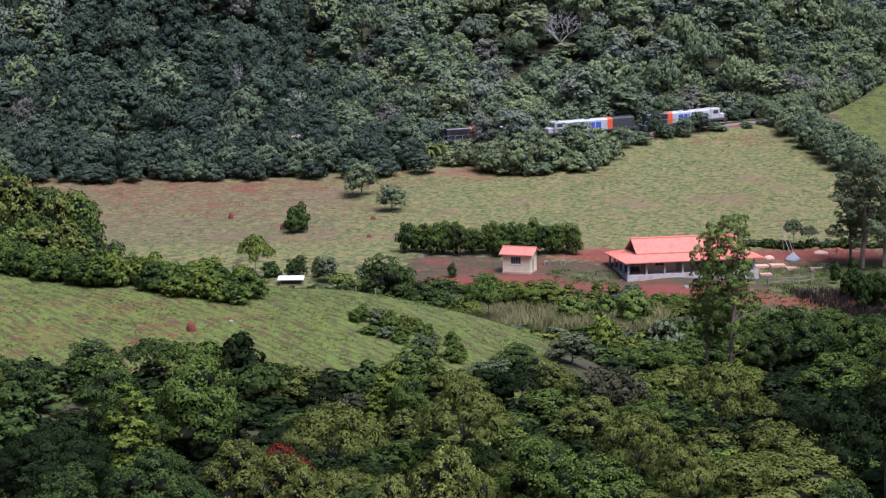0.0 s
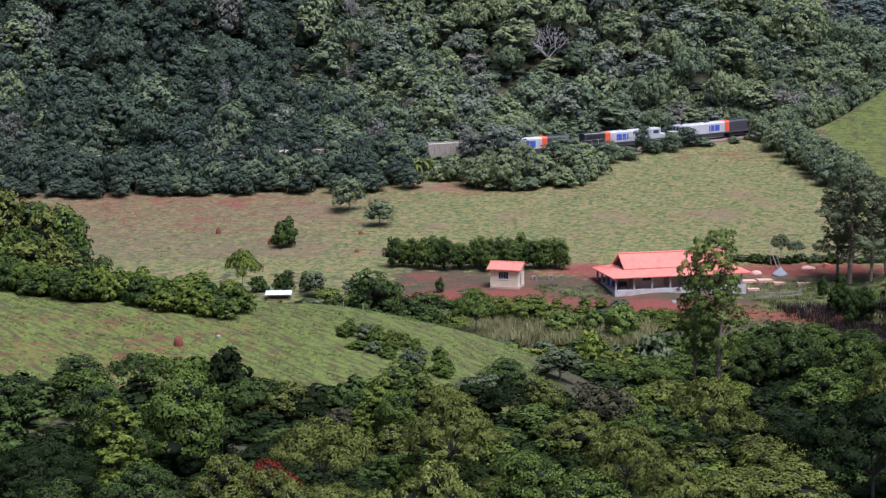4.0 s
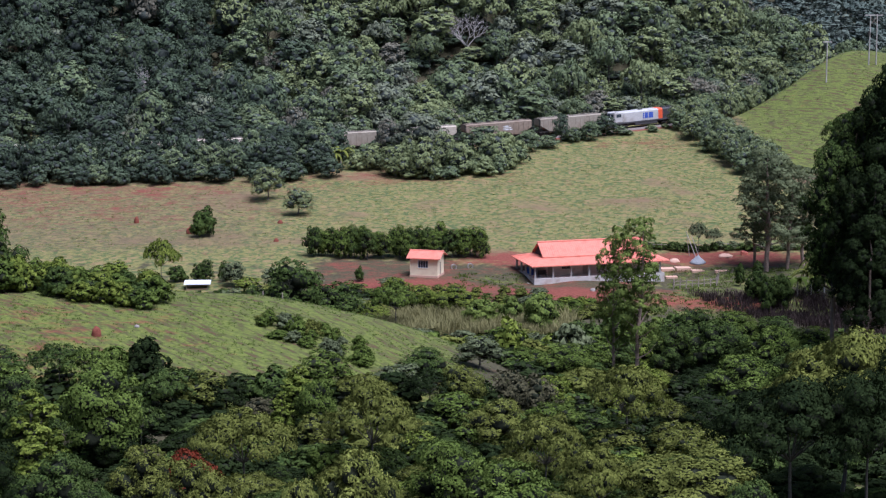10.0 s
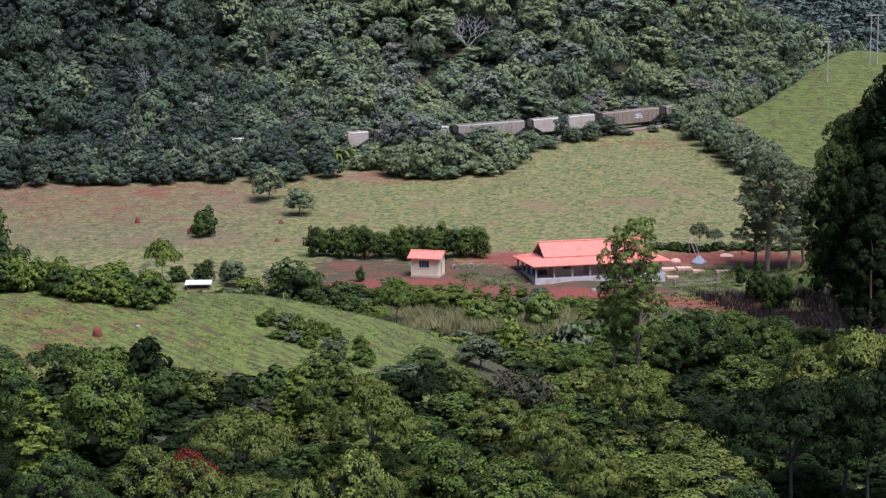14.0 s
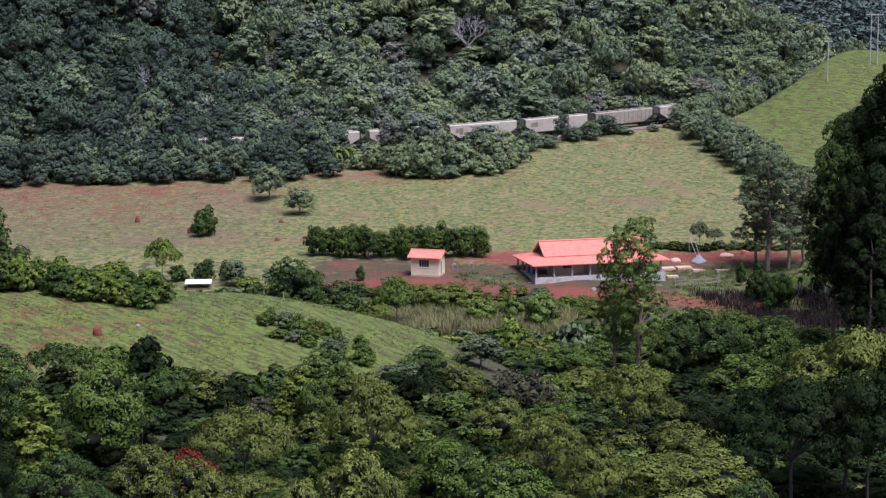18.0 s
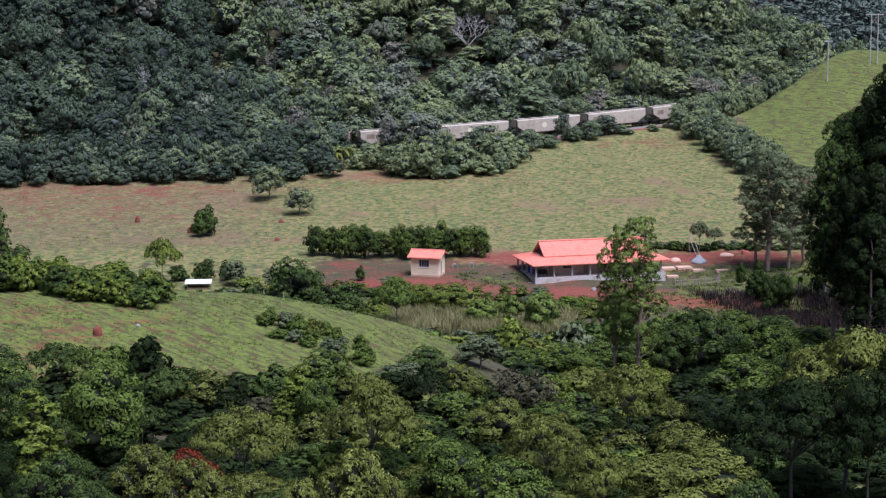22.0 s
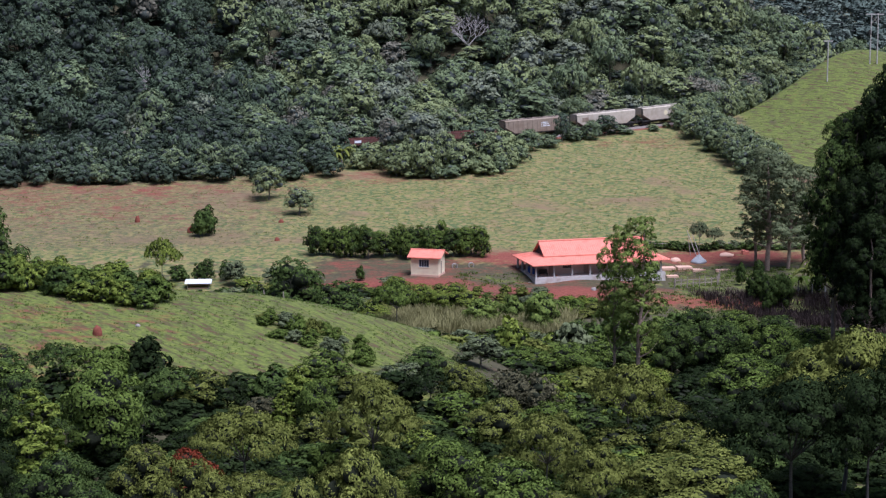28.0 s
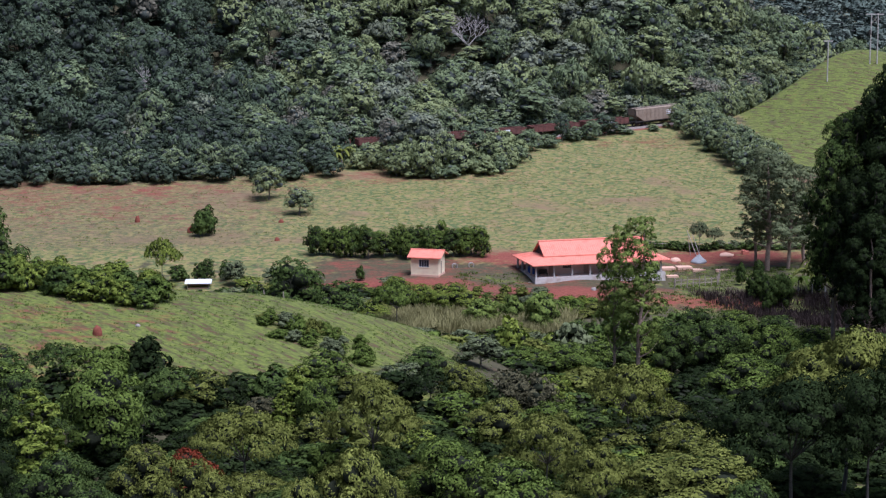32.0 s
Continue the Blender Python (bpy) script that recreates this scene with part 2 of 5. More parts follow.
def spline(xs, ys, v):
    """Smooth monotone interpolation through a few control points."""
    xs, ys = np.asarray(xs, float), np.asarray(ys, float)
    h, d = np.diff(xs), np.diff(ys) / np.diff(xs)
    m = np.concatenate(([d[0]], np.where(d[:-1] * d[1:] > 0, 2 * d[:-1] * d[1:] / (d[:-1] + d[1:] + 1e-12), 0), [d[-1]]))
    i = np.clip(np.searchsorted(xs, v) - 1, 0, len(h) - 1)
    t = np.clip((v - xs[i]) / h[i], 0, 1)
    return ((1 + 2 * t) * (1 - t) ** 2 * ys[i] + t * (1 - t) ** 2 * h[i] * m[i]
            + t * t * (3 - 2 * t) * ys[i + 1] + t * t * (t - 1) * h[i] * m[i + 1])


# the railway: a curve in plan that bends away to the right on a steady climb
RAIL_S = np.arange(-420.0, 421.0, 1.0)
RAIL_TURN = np.radians(28.1 + 0.205 * np.clip(RAIL_S, -110, 75))
RAIL_X = np.cumsum(np.cos(RAIL_TURN))
RAIL_Y = np.cumsum(np.sin(RAIL_TURN))
RAIL_X += 23.8 - RAIL_X[420]
RAIL_Y += 455.0 - RAIL_Y[420]
RAIL_Z = 14.3 + 0.0298 * RAIL_S + 0.00006 * np.clip(RAIL_S, -120, 90) ** 2


def rail(s):
    return np.array([np.interp(s, RAIL_S, RAIL_X), np.interp(s, RAIL_S, RAIL_Y), np.interp(s, RAIL_S, RAIL_Z)])


def rail_gap(x, y):
    """Signed distance across the railway (positive beyond it) and the rail height there."""
    s = np.interp(x, RAIL_X, RAIL_S)
    for _ in range(3):
        dx, dy = x - np.interp(s, RAIL_S, RAIL_X), y - np.interp(s, RAIL_S, RAIL_Y)
        a = np.interp(s, RAIL_S, RAIL_TURN)
        s = s + dx * np.cos(a) + dy * np.sin(a)
    return -dx * np.sin(a) + dy * np.cos(a), np.interp(s, RAIL_S, RAIL_Z)


def ripple(x, y):
    return (np.sin(x * 0.21 + 1.3 * np.sin(y * 0.13)) * np.sin(y * 0.17 + 0.7 * np.sin(x * 0.11 + 2))
            + 0.5 * np.sin(x * 0.47 + y * 0.31) * np.sin(y * 0.53 - x * 0.19))


def height(x, y):
    x, y = np.asarray(x, float), np.asarray(y, float)
    z = spline(PROFILE_Y, PROFILE_Z, y)
    # the wooded hill falls off to the right, where a farther ridge stands behind it
    fall = ease(44, 128, x + 0.35 * (y - 545)) * ease(492, 530, y)
    z = z + fall * (14 + 78 * ease(640, 1250, y) - z)
    # the green spur in the valley
    crest = spline((-90, -53, -23, -12, -5, 3, 14), (14.5, 12.6, 11.3, 9.2, 7.3, 4.6, 0), x)
    d = y - 238
    z = z + crest * np.exp(-0.5 * (d / np.where(d < 0, 33.0, 13.0)) ** 2)
    # the levelled yard before the farmhouse
    front = 320.9 + 0.277 * (x - 15.2)
    z = z - (0.75 * ease(4, 14, x) + 1.05 * ease(20, 34, x)) * (1 - ease(40, 50, x)) * np.exp(-0.5 * ((y - front) / 4.5) ** 2)
    # the grassy knoll before the railway
    z = z + 10.8 * np.exp(-0.5 * (((x - 105) / 19.5) ** 2 + ((y - 486) / 24) ** 2))
    # the slope on the far left
    z = z + 17 * ease(-58, -105, x) * ease(215, 275, y) * (1 - ease(300, 350, y))
    z = z + 0.22 * ripple(x, y) * (1 - ease(600, 900, y))
    # the railway's bench
    g, rz = rail_gap(x, y)
    k = 1 - ease(3.0, np.where(g > 0, 30.0, 10.0), np.abs(g + 0.5))
    return z + k * (rz - 0.55 - z)


# -- end ground form
# ---- mesh helpers
def raw_mesh(name, verts, faces, mats, index=None, smooth=False, tint=None, facing=None):
    """A mesh from number arrays: verts (n,3), faces (m,3 or 4)."""
    verts, faces = np.asarray(verts, np.float32), np.asarray(faces, np.int32)
    me = bpy.data.meshes.new(name)
    me.vertices.add(len(verts))
    me.vertices.foreach_set("co", verts.ravel())
    k = faces.shape[1]
    me.loops.add(faces.size)
    me.loops.foreach_set("vertex_index", faces.ravel())
    me.polygons.add(len(faces))
    me.polygons.foreach_set("loop_start", np.arange(0, faces.size, k, dtype=np.int32))
    for m in mats:
        me.materials.append(m)
    if index is not None:
        me.polygons.foreach_set("material_index", np.asarray(index, np.int32))
    if tint is not None:
        a = me.attributes.new("tint", "FLOAT", "POINT")
        a.data.foreach_set("value", np.asarray(tint, np.float32))
    me.update(calc_edges=True)
    me.validate()
    if smooth or facing is not None:
        me.polygons.foreach_set("use_smooth", np.ones(len(faces), bool))
    if facing is not None:
        # leaves of one bough are lit as one rounded mass
        a = me.attributes.new("custom_normal", "FLOAT_VECTOR", "POINT")
        a.data.foreach_set("vector", np.asarray(facing, np.float32).ravel())
    return me


def part(name, bm, mat, parent=None, label="", smooth=False):
    me = bpy.data.meshes.new(name)
    bmesh.ops.recalc_face_normals(bm, faces=bm.faces)
    bm.to_mesh(me)
    bm.free()
    me.materials.append(mat)
    if smooth:
        me.polygons.foreach_set("use_smooth", [True] * len(me.polygons))
    ob = new(name, me)
    if parent:
        ob.parent = parent
    if label:
        tagged(ob, label)
    return ob


def box(bm, x0, x1, y0, y1, z0, z1, bevel=0.0):
    m = Matrix.LocRotScale(((x0 + x1) / 2, (y0 + y1) / 2, (z0 + z1) / 2), None, (x1 - x0, y1 - y0, z1 - z0))
    v = bmesh.ops.create_cube(bm, size=1, matrix=m)["verts"]
    if bevel:
        e = list({e for q in v for e in q.link_edges})
        bmesh.ops.bevel(bm, geom=e, offset=bevel, segments=1, affect="EDGES")
    return bm


def boxes(*rows, bevel=0.0):
    bm = bmesh.new()
    for r in rows:
        box(bm, *r, bevel=bevel)
    return bm


def slab(bm, corners, thick):
    """A sloping sheet with thickness from its four upper corners."""
    up = [bm.verts.new(c) for c in corners]
    low = [bm.verts.new((c[0], c[1], c[2] - thick)) for c in corners]
    n = len(corners)
    bm.faces.new(up)
    bm.faces.new(low[::-1])
    for i in range(n):
        bm.faces.new((up[i], low[i], low[(i + 1) % n], up[(i + 1) % n]))
    return bm


def tube(bm, a, b, r0, r1, sides=8):
    a, b = Vector(a), Vector(b)
    d = b - a
    q = d.to_track_quat("Z", "Y").to_matrix().to_4x4()
    m = Matrix.Translation((a + b) / 2) @ q
    bmesh.ops.create_cone(bm, cap_ends=True, segments=sides, radius1=r0, radius2=r1, depth=d.length, matrix=m)
    return bm


def thing(name, m, label, category, group=""):
    ob = new(name)
    ob.matrix_basis = m
    return tagged(ob, label, category, group)


def ground_z(x, y):
    return float(height(np.array([x]), np.array([y]))[0])


# ---- the ground: one sheet to the horizon
def steps(*spans):
    out = [np.arange(a, b, d) for a, b, d in spans]
    return np.concatenate(out + [[spans[-1][1]]])


def build_ground():
    xs = steps((-4000, -400, 300), (-400, -180, 20), (-180, 190, 2.0), (190, 410, 20), (410, 4000, 300))
    ys = steps((-900, 80, 40), (80, 190, 4), (190, 520, 2.0), (520, 700, 6), (700, 1320, 20), (1320, 4600, 320))
    gx, gy = np.meshgrid(xs, ys)
    x, y = gx.ravel(), gy.ravel()
    z = height(x, y)
    nx, ny = len(xs), len(ys)
    i = np.arange(nx * ny).reshape(ny, nx)
    quads = np.stack((i[:-1, :-1], i[:-1, 1:], i[1:, 1:], i[1:, :-1]), -1).reshape(-1, 4)
    me = raw_mesh("ground", np.stack((x, y, z), 1), quads, [ground_material()], smooth=True)
    wob = ripple(x * 2.1, y * 2.3)
    g, _ = rail_gap(x, y)
    # bare red soil: yards, cut bank, eroded head of the pasture
    soil = np.exp(-0.5 * (((x + 8) / 9) ** 2 + ((y - 319.5) / 4) ** 2)) * 1.1
    soil += np.exp(-0.5 * (((x - 21) / 10) ** 2 + ((y - 316.5) / 4) ** 2)) * 1.0
    soil += np.exp(-0.5 * (((x - 12) / 7) ** 2 + ((y - 340) / 4) ** 2))
    soil += 0.9 * np.exp(-0.5 * (((x - 48) / 14) ** 2 + ((y - 341) / 4) ** 2))
    soil += 0.8 * np.exp(-0.5 * (((x - 44) / 8) ** 2 + ((y - 310) / 1.8) ** 2))
    soil += 0.12 * np.exp(-0.5 * (((x + 82) / 22) ** 2 + ((y - 392) / 8) ** 2))
    soil += 0.20 * np.exp(-0.5 * (((x + 50) / 26) ** 2 + ((y - 402) / 4) ** 2))
    soil += 0.42 * np.exp(-0.5 * (((x + 8) / 20) ** 2 + ((y - 413) / 5) ** 2))
    soil += 0.3 * np.exp(-0.5 * (((x - 48) / 14) ** 2 + ((y - 450) / 7) ** 2))
    soil += 0.22 * ease(-14, -40, x) * ease(236, 222, y) * ease(184, 196, y)
    soil = np.clip(soil + 0.12 * wob, 0, 1)
    soil = np.where(np.abs(g) < 4, 0.75, soil)
    soil = np.maximum(soil, 0.62 * np.exp(-0.5 * ((g + 6) / 2.0) ** 2) * ease(62, 70, x))
    plot = 0.55 * np.exp(-0.5 * (((x - 9) / 4.5) ** 2 + ((y - 325) / 3) ** 2))
    dry = np.clip(0.75 * ease(300, 308, y) + 0.25 * ease(332, 344, y), 0, 1)
    dry = dry * (1 - 0.7 * ease(300, 306, y) * (1 - ease(334, 342, y)) * ease(30, 40, x))
    apron = ease(-26, -18, x) * (1 - ease(30, 38, x)) * ease(306, 312, y) * (1 - ease(331, 339, y - 5 * ease(6, -2, x)))
    soil = np.maximum(soil, (0.36 + 0.16 * wob) * apron * (1 - plot))
    # thinner dry grass to the left, partly to dim that edge of the view
    dry = dry * (1 - 0.85 * apron) * (1 - 0.22 * ease(-12, -70, x) * ease(420, 400, y))
    soil = np.clip(soil + 0.24 * ease(-8, -62, x) * ease(355, 375, y) * ease(412, 400, y), 0, 1)
    dry = np.clip(dry * (1 - ease(470, 500, y)), 0, 1)
    dry = np.maximum(dry, 0.10 * np.exp(-0.5 * (((x + 17) / 7) ** 2 + ((y - 219) / 6) ** 2)))
    dry = np.where(x > 66, dry * (1 - ease(67, 75, x) * ease(400, 425, y)), dry)
    spur = ease(8, -4, x) * ease(180, 198, y) * (1 - ease(246, 262, y))
    knoll = ease(66, 74, x) * ease(400, 425, y) * (1 - ease(540, 580, y)) * (g < -4)
    soil = soil * (1 - plot)
    yard = 0.5 * ease(296, 304, y) * (1 - ease(334, 342, y)) * ease(28, 40, x)
    valley = (0.2 + 0.5 * ease(8, 20, x) * ease(150, 170, y)) * (1 - ease(180, 320, y))
    lush = np.clip(np.maximum.reduce([spur, 0.80 * knoll, yard, valley, plot]), 0, 1)
    # brown cover towards the left: part dry grass, part painted dimming
    brown_dim = 0.55 * ease(2, -55, x) * ease(338, 352, y) * ease(425, 410, y)
    col = np.stack((soil, lush, dry, 1 - brown_dim), 1).astype(np.float32)
    a = me.attributes.new("cover", "FLOAT_COLOR", "POINT")
    a.data.foreach_set("color", col.ravel())
    return tagged(new("ground", me), "grassy farmland hills with bare red earth patches", "ground", kind="structure")


ground = build_ground()


def build_railway():
    """Ballast bed, two rails and their sleepers along the curve."""
    s = np.arange(-260, 200, 4.0)
    p = np.array([rail(v) for v in s])
    a = np.interp(s, RAIL_S, RAIL_TURN)
    n = np.stack((-np.sin(a), np.cos(a), np.zeros_like(a)), 1)

    def strip(offsets, name, mat):
        v = np.concatenate([p + n * o + np.array([0, 0, dz]) for o, dz in offsets])
        c, k = len(offsets), len(s)
        f = [(j * k + i, j * k + i + 1, ((j + 1) % c) * k + i + 1, ((j + 1) % c) * k + i) for j in range(c) for i in range(k - 1)]
        return raw_mesh(name, v, f, [mat])

    bed = tagged(new("railway", strip([(-2.4, -0.75), (-1.4, -0.2), (1.4, -0.2), (2.4, -0.75)], "railway", BALLAST)),
                 "single railway track on a brown ballast bed", "railway", kind="structure")
    for o in (-0.53, 0.53):
        r = new("rail", strip([(o - 0.035, -0.17), (o - 0.035, 0), (o + 0.035, 0), (o + 0.035, -0.17)], "rail", STEEL))
        r.parent = bed
    rows = []
    for v in np.arange(-100, 80, 0.7):
        rows.append((rail(v), np.interp(v, RAIL_S, RAIL_TURN)))
    verts, faces = [], []
    for q, t in rows:
        u, w = np.array([np.cos(t), np.sin(t), 0]), np.array([-np.sin(t), np.cos(t), 0])
        b = len(verts)
        for dz in (-0.26, -0.14):
            for i, j in ((-1, -1), (1, -1), (1, 1), (-1, 1)):
                verts.append(q + u * 0.11 * i + w * 1.0 * j + np.array([0, 0, dz]))
        faces += [(b, b + 1, b + 2, b + 3), (b + 4, b + 5, b + 6, b + 7)] + [(b + i, b + (i + 1) % 4, b + 4 + (i + 1) % 4, b + 4 + i) for i in range(4)]
    sl = tagged(new("sleepers", raw_mesh("sleepers", verts, faces, [TIMBER])), kind="stuff")
    sl.parent = bed


build_railway()

# ---- trees: tapered trunk, limbs and a crown of many small leaf sprays
def ring(a, b, r0, r1, sides=5):
    a, b = np.asarray(a, float), np.asarray(b, float)
    d = b - a
    d /= np.linalg.norm(d) + 1e-9
    u = np.cross(d, (0.31, 0.83, 0.2))
    u /= np.linalg.norm(u)
    w = np.cross(d, u)
    t = np.arange(sides) / sides * 2 * np.pi
    c = np.cos(t)[:, None] * u + np.sin(t)[:, None] * w
    v = np.concatenate((a + c * r0, b + c * r1))
    f = [(i, (i + 1) % sides, sides + (i + 1) % sides, sides + i) for i in range(sides)]
    return v, np.array(f)


def wood(rng, path_list):
    """Joined bent tubes; each path is a start, an end, radii and a number of segments."""
    vs, fs, n = [], [], 0
    for a, b, r0, r1, seg, sway in path_list:
        a, b = np.asarray(a, float), np.asarray(b, float)
        pts = [a + (b - a) * k / seg for k in range(seg + 1)]
        for k in range(1, seg):
            pts[k] = pts[k] + rng.normal(0, sway, 3)
        for k in range(seg):
            v, f = ring(pts[k], pts[k + 1], r0 + (r1 - r0) * k / seg, r0 + (r1 - r0) * (k + 1) / seg)
            vs.append(v)
            fs.append(f + n)
            n += len(v)
    return np.concatenate(vs), np.concatenate(fs)


def leaf_cards(rng, lobes, boughs, count, size, slim=0.5, droop=0.0, domed=1.0):
    """Folded leaf sprays over the outer skin of all the small lobes together."""
    c = np.array([l[0] for l in lobes], float)
    r = np.array([l[1] for l in lobes], float)
    out_of = np.array([l[2] for l in lobes], float)
    weight = r[:, 0] * r[:, 1] + r[:, 0] * r[:, 2]
    many = int(count * 3.2)
    pick = rng.choice(len(lobes), many, p=weight / weight.sum())
    d = rng.normal(0, 1, (many, 3))
    d[:, 2] = np.where(rng.random(many) < 0.45, np.abs(d[:, 2]), d[:, 2])
    d /= np.linalg.norm(d, axis=1)[:, None]
    p = c[pick] + d * r[pick] * (0.94 + 0.42 * rng.random(many) ** 2.5)[:, None]
    depth = np.full(many, 9.0)
    for i in range(len(lobes)):
        q = (((p - c[i]) / r[i]) ** 2).sum(1)
        depth = np.minimum(depth, np.where(pick == i, 9.0, q))
    for bc, br in boughs:
        depth = np.minimum(depth, (((p - np.array(bc)) / (np.array(br) * 0.9)) ** 2).sum(1))
    take = np.flatnonzero(depth > 0.78)[:count]
    p, d, own = p[take], d[take], out_of[pick[take]]
    n = len(take)
    # a spray faces out from its lobe, its bough and the whole crown
    heart = c.mean(0) - np.array([0, 0, 0.25 * np.ptp(c[:, 2])])
    out = (p - heart) / (np.ptp(c, 0) * 0.5 + r.mean(0))
    out /= np.linalg.norm(out, axis=1)[:, None] + 1e-6
    facing = 0.95 * d + 0.55 * own + 0.35 * domed * out + rng.normal(0, 0.34, (n, 3))
    facing /= np.linalg.norm(facing, axis=1)[:, None]
    nrm = 0.8 * d + 0.5 * own + 0.4 * domed * out + rng.normal(0, 0.45, (n, 3))
    nrm /= np.linalg.norm(nrm, axis=1)[:, None]
    t = np.cross(nrm, rng.normal(0, 1, (n, 3)))
    t[:, 2] -= droop
    t /= np.linalg.norm(t, axis=1)[:, None]
    w = np.cross(nrm, t)
    s = (size * rng.uniform(0.45, 1.35, n))[:, None]
    lift = nrm * s * 0.22
    v = np.stack((p - t * s, p - w * s * slim + lift, p + t * s, p + w * s * slim + lift), 1).reshape(-1, 3)
    k = np.arange(n)[:, None] * 4
    f = np.concatenate((k + np.array([[0, 1, 2]]), k + np.array([[0, 2, 3]])), 1).reshape(-1, 3)
    return v, f, np.repeat(facing, 4, 0)


def shade_core(rng, boughs, fine, shrink):
    """A knobbly mass under each bough's outer sprays, coloured as the shade within."""
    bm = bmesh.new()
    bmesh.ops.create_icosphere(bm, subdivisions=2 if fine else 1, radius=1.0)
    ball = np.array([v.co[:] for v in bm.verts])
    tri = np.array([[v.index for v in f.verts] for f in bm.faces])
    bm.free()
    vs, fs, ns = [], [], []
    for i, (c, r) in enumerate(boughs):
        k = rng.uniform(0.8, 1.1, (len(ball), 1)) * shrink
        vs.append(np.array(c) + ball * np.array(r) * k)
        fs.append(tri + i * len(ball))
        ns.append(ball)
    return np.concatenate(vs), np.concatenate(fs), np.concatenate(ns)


def crown_form(kind, rng, sub):
    """Height, width, boughs, their small lobes and the woody paths of one kind of tree."""
    B, L, paths = [], [], []

    def bough(x, y, z, s, flat):
        B.append(((x, y, z), (s, s, s * flat)))

    def dome(n, base, top_z, wide, low, high, flat, hollow=0.55):
        """Boughs crowded towards the skin of a dome, turned by the golden angle."""
        mid = base + (top_z - base) * 0.35
        turn = rng.uniform(0, 6.283)
        for i in range(n):
            a = turn + 2.39996 * i + rng.uniform(-0.4, 0.4)
            z = base + (top_z - base) * (i + rng.random()) / n
            k = math.sqrt(max(0.05, 1 - ((z - mid) / ((top_z - mid) if z > mid else (mid - base) * 1.3)) ** 2))
            q = rng.uniform(hollow, 1.0)
            bough(q * k * wide * math.cos(a), q * k * wide * math.sin(a), z, rng.uniform(low, high), flat)

    if kind == "round":
        h, w, top = 9.0, 8.0, (0, 0, 3.4)
        dome(15, 2.3, 7.5, 2.75, 1.0, 1.65, 0.85)
        bough(0, 0, 4.6, 2.3, 1.0)
    elif kind == "tall":
        h, w, top = 12.0, 7.0, (0.2, 0.1, 6.4)
        dome(12, 5.4, 10.6, 2.3, 0.95, 1.5, 0.85)
        bough(0, 0, 7.8, 1.8, 1.1)
        dome(3, 2.2, 4.8, 1.7, 0.7, 1.0, 0.8)
    elif kind == "umbrella":
        h, w, top = 8.0, 11.0, (0.1, 0, 3.6)
        for i in range(22):
            q = math.sqrt((i + 0.5) / 22)
            a = 2.39996 * i + rng.uniform(-0.3, 0.3)
            s = rng.uniform(1.0, 1.55)
            bough(q * 4.3 * math.cos(a), q * 4.3 * math.sin(a), 6.9 - 2.3 * q * q + rng.uniform(-0.45, 0.3), s, 0.52)
    elif kind == "conic":
        h, w, top = 9.0, 5.0, (0, 0, 6.5)
        for i in range(20):
            z = 1.0 + 7.2 * i / 19
            q = (1 - (z - 1.0) / 8.2) ** 0.8
            a = 2.39996 * i + rng.uniform(-0.4, 0.4)
            bough(q * 1.5 * math.cos(a), q * 1.5 * math.sin(a), z, rng.uniform(0.55, 0.8) * (0.5 + 0.6 * q), 1.2)
        bough(0, 0, 3.4, 1.2, 1.8)
    elif kind == "gum":
        h, w, top = 19.0, 8.0, (0.4, 0.2, 13.0)
        for i in range(30):
            z = 4.8 + 12.9 * (i + rng.random()) / 30
            a, q = 2.39996 * i + rng.uniform(-0.5, 0.5), rng.uniform(0.25, 1)
            k = 3.1 * (1 - abs((z - 9.0) / 10.2) ** 2.2)
            bough(q * k * math.cos(a), q * k * math.sin(a), z, rng.uniform(0.6, 1.15), 1.25)
    elif kind == "stand":
        h, w, top = 36.0, 15.0, (0.5, 0.2, 26.0)
        for i in range(74):
            z = 14 + 20.6 * (i + rng.random()) / 74
            a, q = 2.39996 * i + rng.uniform(-0.5, 0.5), rng.uniform(0.2, 1) ** 0.7
            k = 6.4 * (1 - abs((z - 22.5) / 14.5) ** 2.4)
            bough(q * k * math.cos(a), q * k * math.sin(a), z, rng.uniform(0.9, 1.8), 1.05)
    elif kind == "bush":
        h, w, top = 7.0, 7.5, (0, 0, 2.0)
        dome(15, 0.9, 5.6, 2.55, 0.9, 1.5, 0.9)
        bough(0, 0, 2.8, 2.2, 1.0)
    else:  # shrub
        h, w, top = 4.0, 4.6, (0, 0, 1.2)
        dome(9, 0.6, 3.1, 1.5, 0.6, 0.95, 0.9)
        bough(0, 0, 1.5, 1.2, 1.0)
    # small lobes over the upper skin of each bough
    for c, s in B:
        turn = rng.uniform(0, 6.283)
        for j in range(sub):
            up = 1.0 - 1.45 * (j + 0.5) / sub
            a, k = turn + 2.39996 * j, math.sqrt(max(0.0, 1 - up * up))
            d = np.array([k * math.cos(a), k * math.sin(a), up]) + rng.normal(0, 0.22, 3)
            d /= np.linalg.norm(d)
            q = s[0] * rng.uniform(0.26, 0.56) * (1.0 if sub > 5 else 1.25)
            L.append((np.array(c) + d * np.array(s) * rng.uniform(0.66, 0.95), (q, q, q * (0.6 if kind == "umbrella" else 0.85)), d))
    r = (0.011 if kind in ("gum", "stand") else 0.016) * h
    paths.append(((0, 0, -0.6), top, r * 1.25, r * 0.7, 4, r * 0.5))
    if kind in ("gum", "conic", "stand"):
        paths.append((top, (top[0] * 1.3, top[1], h * 0.93), r * 0.7, r * 0.15, 3, r * 0.6))
